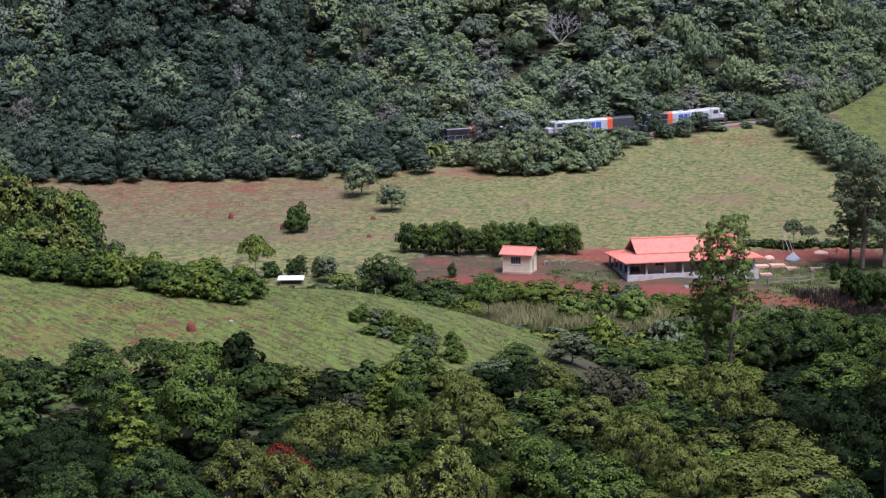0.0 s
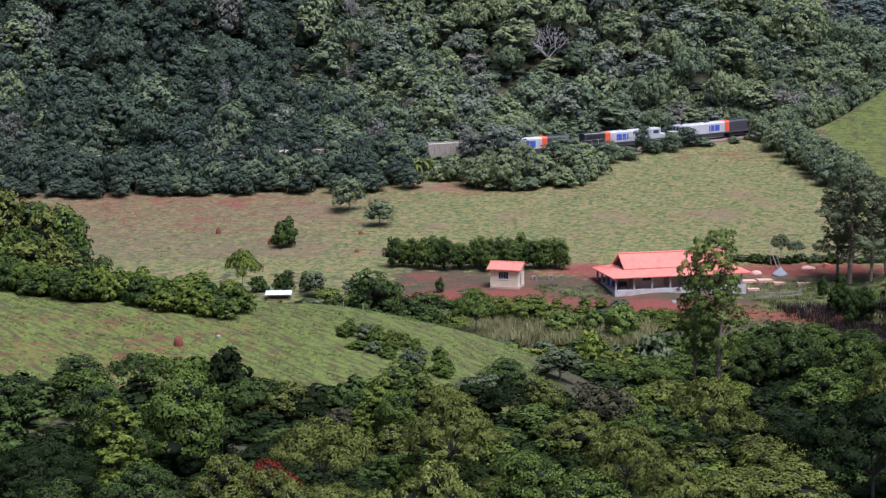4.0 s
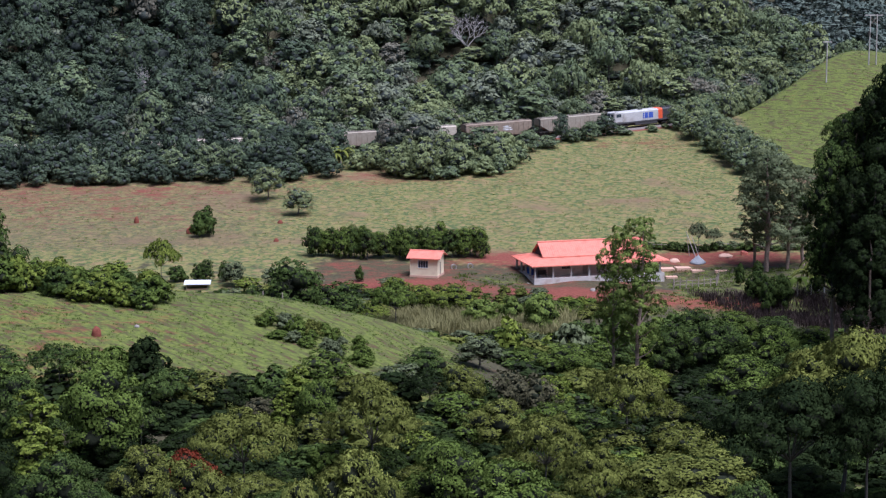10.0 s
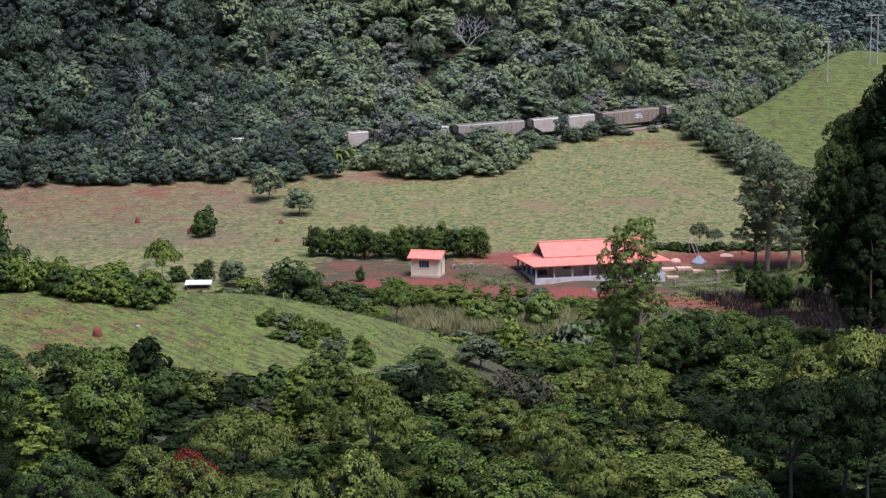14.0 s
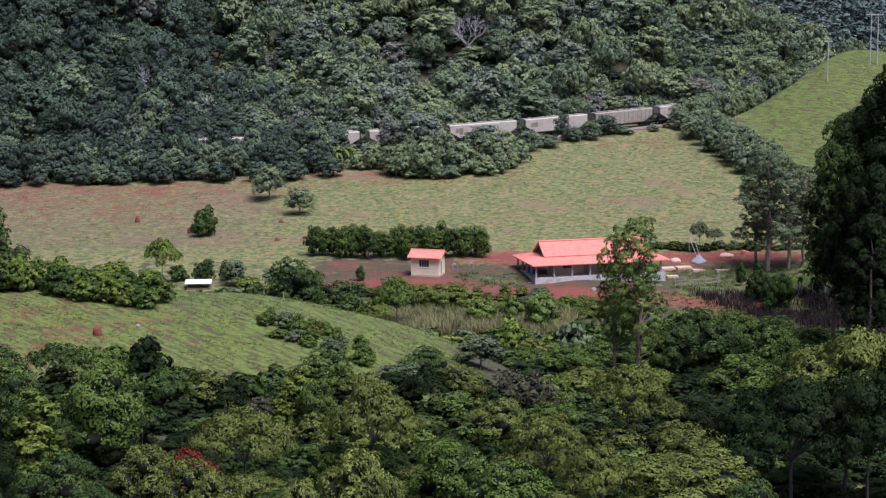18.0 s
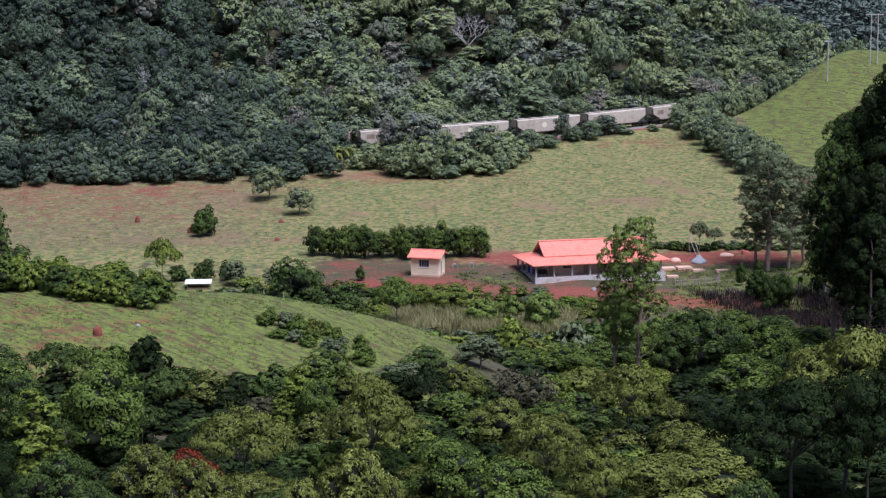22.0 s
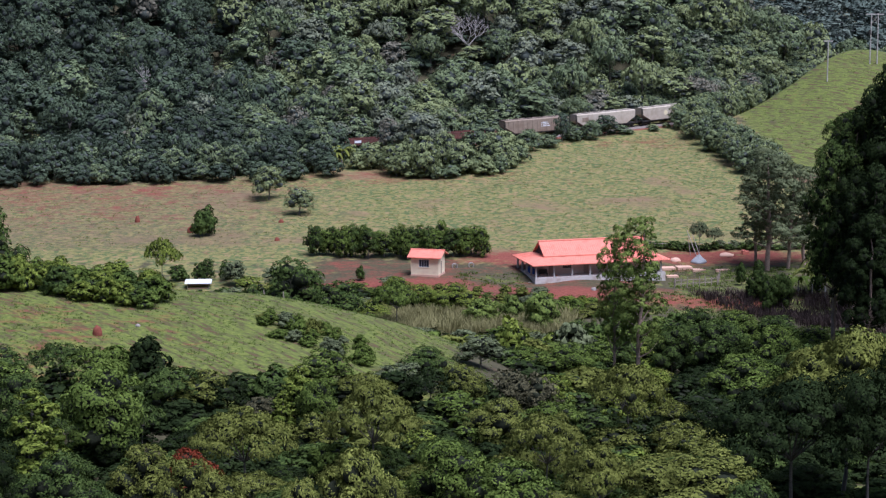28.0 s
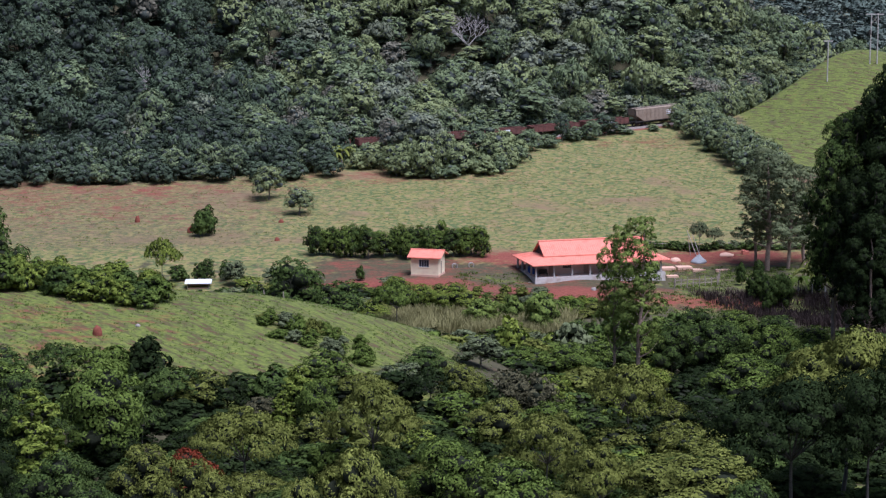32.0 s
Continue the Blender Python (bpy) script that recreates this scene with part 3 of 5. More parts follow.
    for c, s in B[:16]:
        a = np.array(top) * (1.0 if kind not in ("gum", "conic", "shrub", "stand") else min(1.0, max(0.15, (c[2] - 1.8) / top[2])))
        paths.append((tuple(a), c, r * 0.45, r * 0.12, 2, r))
    return h, w, B, L, paths


SPECIES = {  # bark, width of a leaf spray to its length, droop, size of the inner shade mass
    "round": (BARK, 0.50, 0.0, 0.64), "tall": (BARK, 0.50, 0.0, 0.60), "umbrella": (BARK, 0.45, 0.0, 0.45),
    "conic": (BARK, 0.42, 0.5, 0.42), "gum": (GUM_BARK, 0.36, 0.6, 0.12), "shrub": (BARK, 0.50, 0.0, 0.66),
    "bush": (BARK, 0.50, 0.0, 0.66), "stand": (GUM_BARK, 0.45, 0.2, 0.5)}
DETAIL = {"huge": (12000, 0.125, 9), "near": (6200, 0.15, 8), "mid": (2300, 0.23, 7), "far": (1150, 0.32, 6), "low": (240, 0.46, 3), "dim": (420, 0.6, 3)}
AREA = {"round": 1.0, "tall": 0.95, "umbrella": 1.3, "conic": 1.1, "gum": 2.6, "shrub": 0.6, "bush": 0.95, "stand": 4.0}
FORMS = {}
PLANTED = {}


def tree_form(kind, detail, seed):
    key = (kind, detail, seed)
    if key not in FORMS:
        rng = np.random.default_rng(seed * 97 + len(kind) * 13 + len(detail))
        n, size, sub = DETAIL[detail]
        h, w, B, L, paths = crown_form(kind, rng, sub)
        bark, slim, droop, shrink = SPECIES[kind]
        size *= 1.5 if kind == "stand" else 1.0
        lv, lf, ln = leaf_cards(rng, L, B, int(n * AREA[kind]), size, slim, droop, domed=0.7 if kind == "gum" else 1.0)
        core = shade_core(rng, B, detail in ("huge", "near"), shrink)
        FORMS[key] = (h, w, (lv, lf, ln), core, wood(rng, paths if detail in ("huge", "near", "mid") else paths[:7]), bark)
    return FORMS[key]


WORDS = {"deep": "dark green", "mid": "green", "olive": "olive-green", "bright": "light green", "grey": "grey-green", "dry": "brownish",
         "gum": "yellow-green", "shade": "blackish-green", "yellow": "yellow-green", "red": "rusty red", "hill_deep": "dark green", "hill_mid": "green", "hill_pale": "pale green", "hill_grey": "grey-green", "hill_dry": "brownish"}
SHAPES = {"round": "round-crowned tree", "tall": "tall thin-trunked tree", "umbrella": "wide flat-crowned tree", "conic": "slender pointed tree",
          "gum": "tall eucalyptus", "bush": "dense leafy bush", "stand": "very tall leafy eucalyptus", "shrub": "leafy shrub"}
spin = random.Random(5)


def plant(kind, colour, detail, x, y, h, w, where, group="", seed=None):
    """One tree as a thing of its own; alike trees share their meshes."""
    seed = spin.randrange(3) if seed is None else seed
    key = (kind, colour, detail, seed)
    h0, w0, (lv, lf, ln), (cv, cf, cn), (wv, wf), bark = tree_form(kind, detail, seed)
    turn = spin.uniform(0, 360)
    m = pose(x, y, ground_z(x, y) - 0.05, 0, 0, turn) @ Matrix.Diagonal((w / w0, w / w0, h / h0, 1))
    name = "shrub" if kind in ("shrub", "bush") else "tree"
    if key not in PLANTED:
        ob = new(name)
        PLANTED[key] = ob
        t = new("trunk", raw_mesh("trunk", wv, wf, [bark], smooth=True))
        c = new("crown", raw_mesh("crown", np.concatenate((lv, cv)), np.concatenate((lf, cf + len(lv))), [LEAF[colour], HAZED_SHADE_CORE if "hill" in colour else SHADE_CORE],
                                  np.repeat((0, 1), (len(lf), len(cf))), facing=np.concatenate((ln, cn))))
        t.parent = c.parent = ob
        ob.matrix_basis = m
    else:
        src = PLANTED[key]
        keep = src.scale.copy()
        src.scale = (1, 1, 1)
        ob = copy_thing(src, m)
        src.scale = keep
    return tagged(ob, "%s %s %s" % (WORDS[colour], SHAPES[kind], where), name if name == "shrub" else "tree", group)


def far_wood(name, rows, detail, label, colours):
    """Countless far trees joined: rows of x, y, height, width, kind, colour, seed."""
    vs, fs, ix, tn, nn, n = [], [], [], [], [], 0
    for x, y, h, w, kind, colour, seed in rows:
        h0, w0, (lv, lf, ln), (cv, cf, cn), (wv, wf), bark = tree_form(kind, detail, seed)
        a = spin.uniform(0, 6.28)
        rot = np.array([[math.cos(a), -math.sin(a), 0], [math.sin(a), math.cos(a), 0], [0, 0, 1]])
        at = np.array([x, y, ground_z(x, y)])
        tint = spin.random()
        for v, f, m, q in ((lv, lf, colours.index(colour), ln), (cv, cf, len(colours) + 1, cn), (wv, wf, len(colours), wv * np.array([1, 1, 0.0]) + np.array([0.01, 0, 0]))):
            if f.shape[1] == 4:
                f = np.concatenate((f[:, [0, 1, 2]], f[:, [0, 2, 3]]))
            vs.append((v * np.array([w / w0, w / w0, h / h0])) @ rot.T + at)
            q = (q * np.array([h / h0, h / h0, w / w0])) @ rot.T
            nn.append(q / np.linalg.norm(q, axis=1)[:, None])
            fs.append(f + n)
            ix.append(np.full(len(f), m))
            tn.append(np.full(len(v), tint))
            n += len(v)
    me = raw_mesh(name, np.concatenate(vs), np.concatenate(fs), [LEAF[c] for c in colours] + [BARK, HAZED_SHADE_CORE if "hill" in colours[0] or "haze" in colours[0] else SHADE_CORE], np.concatenate(ix), tint=np.concatenate(tn), facing=np.concatenate(nn))
    return tagged(new(name, me), label, "woodland", kind="stuff")


def scatter(rng, x0, x1, y0, y1, gap, keep):
    """Jittered grid of places that keep() allows."""
    out = []
    for i, y in enumerate(np.arange(y0, y1, gap * 0.87)):
        for x in np.arange(x0 + (i % 2) * gap / 2, x1, gap):
            px, py = x + rng.uniform(-0.4, 0.4) * gap, y + rng.uniform(-0.4, 0.4) * gap
            if keep(px, py):
                out.append((px, py))
    return out


LANDMARKS = (
    ("conic", "bright", "near", "in the wooded valley", [(-34.6, 162.0, 9.6, 8.8), (-14.2, 188.0, 6.2, 6.0), (-15.2, 182.0, 5.2, 3.6)]),
    ("round", "mid", "near", "in the wooded valley", [(-30.3, 172.0, 10.2, 9.6), (0.3, 145.0, 8.4, 7.3), (4.6, 135.0, 7.5, 7.2), (-11.9, 182.0, 7.0, 5.3)]),
    ("round", "deep", "near", "in the wooded valley", [(-33.5, 136.0, 6.4, 6.6), (-28.8, 142.0, 7.3, 6.3), (-39.2, 178.0, 8.0, 6.3), (-2.1, 208.0, 4.8, 6.7), (-24.3, 130.0, 6.0, 5.4), (21.3, 132.0, 6.4, 5.9)]),
    ("round", "red", "near", "in the wooded valley", [(-19.7, 149.0, 7.1, 4.9)]),
    ("umbrella", "olive", "near", "in the wooded valley", [(-16.4, 158.0, 9.0, 9.8), (17.7, 186.0, 10.2, 9.5), (-6.0, 165.0, 9.8, 9.2), (8.7, 160.0, 8.7, 8.0), (11.5, 142.0, 8.1, 7.1)]),
    ("round", "yellow", "near", "in the wooded valley", [(-5.8, 128.0, 8.8, 5.7), (-9.5, 124.0, 7.2, 3.7), (-3.4, 122.0, 7.4, 2.9)]),
    ("round", "olive", "near", "in the wooded valley", [(1.8, 197.0, 6.0, 5.5), (5.1, 182.0, 6.1, 6.4), (-15.7, 132.0, 7.1, 5.1), (-22.9, 146.0, 7.8, 6.0), (-18.6, 140.0, 7.4, 5.6)]),
    ("round", "olive", "huge", "in the wooded valley", [(19.1, 142.0, 7.7, 12.2)]),
    ("umbrella", "olive", "huge", "in the wooded valley", [(33.4, 160.0, 15.1, 15.5)]),
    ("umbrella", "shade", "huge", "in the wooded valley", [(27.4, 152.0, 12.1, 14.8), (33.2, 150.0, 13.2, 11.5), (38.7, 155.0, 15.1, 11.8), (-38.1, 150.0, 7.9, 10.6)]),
    ("round", "grey", "mid", "on the farmland", [(-5.0, 203.0, 3.7, 6.5), (4.3, 226.0, 4.5, 6.3)]),
    ("round", "dry", "mid", "in the wooded valley", [(9.3, 198.0, 6.1, 6.4), (7.2, 204.0, 5.3, 5.4), (-17.9, 186.0, 3.5, 3.8)]),
    ("round", "mid", "near", "on the farmland", [(15.6, 236.0, 5.8, 9.0), (39.3, 262.0, 7.1, 8.0), (27.2, 255.0, 5.6, 6.7), (49.2, 255.0, 5.8, 8.2), (30.9, 246.0, 6.2, 6.5), (40.3, 236.0, 8.1, 7.6), (33.0, 215.0, 7.5, 9.4)]),
    ("round", "deep", "near", "on the farmland", [(33.6, 258.0, 8.3, 8.3), (44.1, 262.0, 6.6, 7.6), (22.8, 250.0, 4.2, 6.6), (34.0, 240.0, 8.4, 9.1), (28.6, 242.0, 7.6, 6.7), (41.7, 225.0, 7.2, 7.9)]),
    ("gum", "gum", "near", "beside the farmhouse", [(23.6, 236.0, 22.2, 9.3), (20.9, 238.0, 20.4, 6.9)]),
    ("gum", "grey", "near", "beside the yard", [(54.8, 330.0, 20.7, 14.3), (58.8, 333.0, 18.8, 10.6), (62.0, 335.0, 17.6, 10.6), (53.7, 336.0, 16.7, 8.7)]),
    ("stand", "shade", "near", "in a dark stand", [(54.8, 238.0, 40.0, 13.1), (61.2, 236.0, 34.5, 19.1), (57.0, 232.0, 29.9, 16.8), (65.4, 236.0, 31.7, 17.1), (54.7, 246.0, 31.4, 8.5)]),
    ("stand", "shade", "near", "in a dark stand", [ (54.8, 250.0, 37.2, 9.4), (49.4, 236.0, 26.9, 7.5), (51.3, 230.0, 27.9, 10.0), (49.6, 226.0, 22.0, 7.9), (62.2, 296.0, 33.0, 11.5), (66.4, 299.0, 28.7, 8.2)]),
    ("stand", "deep", "near", "in a dark stand", [(50.4, 242.0, 34.0, 11.4), (48.2, 240.0, 30.5, 9.4)]),
    ("umbrella", "bright", "mid", "on the farmland", [(-34.9, 241.0, 7.0, 5.2)]),
    ("umbrella", "mid", "mid", "on the farmland", [(-6.9, 288.0, 8.3, 8.8)]),
    ("round", "bright", "near", "on the farmland", [(-7.4, 309.0, 5.3, 5.9), (-3.5, 305.0, 5.2, 6.2), (1.4, 305.0, 5.3, 8.2), (-16.0, 300.0, 4.7, 7.0), (-11.1, 296.0, 4.1, 6.9)]),
    ("shrub", "gum", "near", "on the farmland", [(14.4, 290.0, 6.5, 6.6), (10.4, 296.0, 5.3, 5.2), (5.6, 294.0, 4.8, 6.0)]),
    ("round", "deep", "mid", "on the farmland", [(-21.9, 286.0, 12.6, 10.8), (-39.1, 322.0, 4.1, 3.2), (-16.4, 292.0, 8.3, 9.3), (-28.1, 290.0, 7.7, 7.6)]),
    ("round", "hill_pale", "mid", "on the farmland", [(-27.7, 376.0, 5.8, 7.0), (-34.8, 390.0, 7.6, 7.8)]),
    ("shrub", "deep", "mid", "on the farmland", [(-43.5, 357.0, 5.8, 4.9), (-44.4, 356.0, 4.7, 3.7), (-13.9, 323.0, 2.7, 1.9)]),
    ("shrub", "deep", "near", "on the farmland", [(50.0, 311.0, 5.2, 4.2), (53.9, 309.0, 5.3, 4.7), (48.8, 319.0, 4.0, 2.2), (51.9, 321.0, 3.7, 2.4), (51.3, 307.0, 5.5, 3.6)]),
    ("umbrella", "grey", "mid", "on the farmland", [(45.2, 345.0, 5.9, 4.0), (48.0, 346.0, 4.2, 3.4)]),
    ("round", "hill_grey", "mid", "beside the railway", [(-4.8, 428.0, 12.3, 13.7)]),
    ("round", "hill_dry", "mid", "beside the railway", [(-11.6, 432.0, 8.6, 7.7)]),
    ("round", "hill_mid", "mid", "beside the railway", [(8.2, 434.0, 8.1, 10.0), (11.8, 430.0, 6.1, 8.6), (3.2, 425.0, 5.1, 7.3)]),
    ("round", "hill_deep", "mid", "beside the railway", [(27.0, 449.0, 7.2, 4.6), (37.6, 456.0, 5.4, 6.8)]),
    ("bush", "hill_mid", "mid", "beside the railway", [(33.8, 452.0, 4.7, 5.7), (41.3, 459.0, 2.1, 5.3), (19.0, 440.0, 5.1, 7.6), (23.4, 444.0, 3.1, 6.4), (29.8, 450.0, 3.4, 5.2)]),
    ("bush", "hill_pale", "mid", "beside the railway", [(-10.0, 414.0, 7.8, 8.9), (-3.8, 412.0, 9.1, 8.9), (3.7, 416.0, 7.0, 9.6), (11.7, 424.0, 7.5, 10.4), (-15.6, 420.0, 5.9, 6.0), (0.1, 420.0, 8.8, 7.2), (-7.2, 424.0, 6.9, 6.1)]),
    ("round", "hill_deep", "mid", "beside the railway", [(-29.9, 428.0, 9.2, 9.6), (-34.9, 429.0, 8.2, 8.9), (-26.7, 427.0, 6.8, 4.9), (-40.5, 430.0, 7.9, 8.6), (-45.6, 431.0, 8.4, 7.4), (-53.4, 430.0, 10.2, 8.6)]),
)


def grow():
    rng = random.Random(11)
    gap_of = lambda x, y: float(rail_gap(np.array([x]), np.array([y]))[0][0])
    for kind, colour, detail, where, rows in LANDMARKS:
        for x, y, h, w in rows:
            plant(kind, colour, detail, x, y, h, w, where)
    # the wooded hill behind the railway
    hill = []
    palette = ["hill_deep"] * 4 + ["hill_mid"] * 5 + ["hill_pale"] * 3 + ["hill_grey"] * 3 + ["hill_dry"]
    for x, y in scatter(rng, -170, 150, 420, 610, 6.9, lambda x, y: gap_of(x, y) > 5.0 and abs(x) < 0.29 * y and (y < 556 or x > 40) and not (abs(x + 73.6) < 4.5 and 474 < y < 494)):
        kind = rng.choice(["round", "tall", "tall", "round", "umbrella", "round"])
        big = rng.random() < 0.22
        h, w = (rng.uniform(13, 17), rng.uniform(11, 14.5)) if big else (rng.uniform(7, 12), rng.uniform(6.5, 10))
        if gap_of(x, y) < 12 or (abs(x - 6.2) < 7 and 484 < y < 500):
            h *= 0.7
        if abs(x - 6.2) < 6 and 500 <= y < 518:
            h *= 0.4
        tone = rng.choice(palette)
        # far-left leaves take the darker set, painting in the view's dim edge
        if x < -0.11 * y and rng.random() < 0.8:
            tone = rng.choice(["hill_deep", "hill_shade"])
        elif x > -30 and tone == "hill_deep":
            tone = rng.choice(["hill_mid", "hill_pale"])
        hill.append((x, y, h, w, kind, tone, rng.randrange(4)))
    for x, y in scatter(rng, 62, 125, 488, 565, 4.6, lambda x, y: gap_of(x, y) > 7.0 and abs(x) < 0.29 * y):
        hill.append((x, y, rng.uniform(5, 7.5), rng.uniform(5.5, 8), rng.choice(["bush", "round"]), rng.choice(["hill_mid", "hill_deep", "hill_pale", "hill_mid"]), rng.randrange(3)))
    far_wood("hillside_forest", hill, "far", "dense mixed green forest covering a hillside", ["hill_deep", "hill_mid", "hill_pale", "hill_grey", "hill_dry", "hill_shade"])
    floor = []
    for x, y in scatter(rng, -165, 150, 440, 600, 7.6, lambda x, y: gap_of(x, y) > 8.0 and abs(x) < 0.29 * y and (y < 548 or x > 40)):
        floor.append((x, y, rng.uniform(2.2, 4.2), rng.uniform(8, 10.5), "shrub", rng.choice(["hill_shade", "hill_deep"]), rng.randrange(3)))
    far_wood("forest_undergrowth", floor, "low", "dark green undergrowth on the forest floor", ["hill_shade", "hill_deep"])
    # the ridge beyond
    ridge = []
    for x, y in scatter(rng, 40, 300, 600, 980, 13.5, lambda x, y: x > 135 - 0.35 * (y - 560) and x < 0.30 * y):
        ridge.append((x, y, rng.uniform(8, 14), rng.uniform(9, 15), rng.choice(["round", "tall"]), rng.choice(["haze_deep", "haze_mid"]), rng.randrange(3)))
    far_wood("ridge_forest", ridge, "dim", "forest on a distant ridge, haze put into its leaf colours", ["haze_deep", "haze_mid"])
    # scrub between the railway and the pasture
    scrub = []
    # mostly dark leaves at the left, the dim edge again put in as colour
    for x, y in scatter(rng, -140, -24, 380, 436, 4.6, lambda x, y: -40 < gap_of(x, y) < -3.2 and y > 411 + 0.10 * x):
        edge = y < 416 + 0.10 * x
        scrub.append((x, y, rng.uniform(3.2, 5.0) if edge else rng.uniform(5.5, 9.0), rng.uniform(5.5, 7.5) if edge else rng.uniform(6.5, 9), rng.choice(["bush", "bush", "shrub"]) if edge else rng.choice(["bush", "bush", "round"]), rng.choice(["hill_deep", "hill_shade", "hill_deep", "hill_shade", "hill_mid"]), rng.randrange(3)))
    for x, y in scatter(rng, -20, 16, 409, 446, 4.2, lambda x, y: gap_of(x, y) < -5.5 and y > 410 + 0.02 * x * x + 0.2 * abs(x)):
        scrub.append((x, y, rng.uniform(2.6, 4.4), rng.uniform(4.0, 6), "shrub", rng.choice(["hill_mid", "hill_pale", "hill_pale", "hill_mid"]), rng.randrange(3)))
    for x, y in scatter(rng, 16, 56, 430, 482, 3.4, lambda x, y: -7.0 < gap_of(x, y) < -3.2):
        scrub.append((x, y, rng.uniform(0.7, 1.7), rng.uniform(2.0, 3.6), "shrub", rng.choice(["hill_mid", "hill_pale", "hill_deep"]), rng.randrange(3)))
    for s in np.arange(-110, 95, 2.6):
        q, a, o = rail(s), float(np.interp(s, RAIL_S, RAIL_TURN)), rng.uniform(4.5, 9)
        scrub.append((q[0] - math.sin(a) * o, q[1] + math.cos(a) * o, rng.uniform(2.4, 4.6), rng.uniform(4, 6), "shrub", rng.choice(["hill_deep", "hill_mid", "hill_deep"]), rng.randrange(3)))
    for s in np.arange(-20, 150, 3.2):
        for o in (10.5, 14.5, 18.5, 22.5):
            v = s + rng.uniform(-1.5, 1.5)
            q, a = rail(v), float(np.interp(v, RAIL_S, RAIL_TURN))
            scrub.append((q[0] - math.sin(a) * o, q[1] + math.cos(a) * o, rng.uniform(4.2, 6.8), rng.uniform(5.5, 7.5), rng.choice(["bush", "bush", "round"]), rng.choice(["hill_deep", "hill_mid", "hill_mid", "hill_pale"]), rng.randrange(3)))
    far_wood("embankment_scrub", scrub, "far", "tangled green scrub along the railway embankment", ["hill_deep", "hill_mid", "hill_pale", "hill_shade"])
    # hedge running down past the knoll
    for i in range(58):
        k = i / 57
        x, y = 56.5 + 10 * k + rng.uniform(-2.5, 5.5), 469 - 58 * k + rng.uniform(-3, 3)
        if gap_of(x, y) > -3.5:
            continue
        plant(rng.choice(["bush", "bush", "round"]), rng.choice(["hill_pale", "hill_mid", "hill_mid", "hill_pale"]), "far", x, y, rng.uniform(5.0, 7.2), rng.uniform(5, 7.5), "in the hedge beside the pasture", "pasture hedge")
    for i in range(30):
        s = 35.5 + i * 1.15
        q = rail(s)
        a = float(np.interp(s, RAIL_S, RAIL_TURN))
        o = rng.uniform(4.2, 7.5)
        x, y = q[0] + math.sin(a) * o, q[1] - math.cos(a) * o
        plant("bush", rng.choice(["hill_pale", "hill_mid", "hill_pale"]), "far", x, y, rng.uniform(6.2, 7.6), rng.uniform(5, 6.5), "in the hedge beside the railway", "pasture hedge")
    # row of trees behind the small house
    for i in range(27):
        x = -23 + i * 1.15
        plant("round" if i % 2 else "bush", "mid" if i % 3 else "deep", "mid", x + rng.uniform(-0.6, 0.6), 341 + rng.uniform(-1.5, 1.5), rng.uniform(5.0, 6.3), rng.uniform(3.6, 4.8), "in the hedge behind the small house", "house hedge")
    # wooded hollow behind the spur
    low = []
    for x, y in scatter(rng, -60, 26, 258, 318, 5.6, lambda x, y: not (-8 < x and y > 280) and (abs(x + 0.125 * y) > 4.0 or y > 318)):
        low.append((x, y, rng.uniform(3.0, 6.2) * (0.45 if x > -22 and y > 258 else 1), rng.uniform(4.5, 6.5), rng.choice(["round", "shrub", "tall"]), rng.choice(["mid", "grey", "grey", "olive", "bright"]), rng.randrange(3)))
    for x, y in scatter(rng, -125, -56, 258, 335, 6.0, lambda x, y: x < -58 - 0.18 * (y - 258)):
        low.append((x, y, rng.uniform(8, 12.5), rng.uniform(6.5, 9), rng.choice(["round", "tall", "round"]), rng.choice(["deep", "mid", "olive", "deep"]), rng.randrange(3)))
    for x, y in ((-44.5, 311), (-41.0, 309.5), (-37.5, 311), (-35.5, 314), (-46.5, 316), (-40, 322), (-44, 323), (-36, 322)):
        low.append((x, y, rng.uniform(1.0, 1.6) if y < 315 else rng.uniform(2.4, 3.6), rng.uniform(2.8, 4), "shrub", "deep", rng.randrange(3)))
    for x, y in scatter(rng, 20, 64, 252, 284, 5.0, lambda x, y: y < 270 or x < 50):
        low.append((x, y, rng.uniform(2.8, 4.6), rng.uniform(4.5, 6.5), rng.choice(["round", "shrub", "tall"]), rng.choice(["deep", "deep", "mid"]), rng.randrange(3)))
    far_wood("hollow_woodland", low, "far", "mixed green woodland in the hollow behind the spur", ["deep", "mid", "grey", "olive", "bright"])
    # shrubs on the bare earth before the houses
    for x, y in scatter(rng, -24, 32, 303, 317, 3.3, lambda x, y: y < 312.5 or (rng.random() < 0.4 and not (14 < x < 30 and y > 314))):
        plant(rng.choice(["shrub", "shrub", "round"]), rng.choice(["mid", "bright", "olive", "grey", "bright"]), "mid", x, y, rng.uniform(1.0, 2.3) * (1.2 if y < 308 else 0.8), rng.uniform(2.4, 4.2), "on the red earth before the houses", "yard shrubs")
    # dark scrub along the bank behind the yard
    for i in range(34):
        plant("shrub", rng.choice(["deep", "deep", "grey"]), "far", 33 + 1.25 * i, 346.5 + rng.uniform(-0.8, 0.8), rng.uniform(0.9, 1.8), rng.uniform(1.8, 2.8), "on the bank behind the yard", "bank shrubs")
    # undergrowth that closes the valley floor, coloured dark as shade between crowns
    under = []
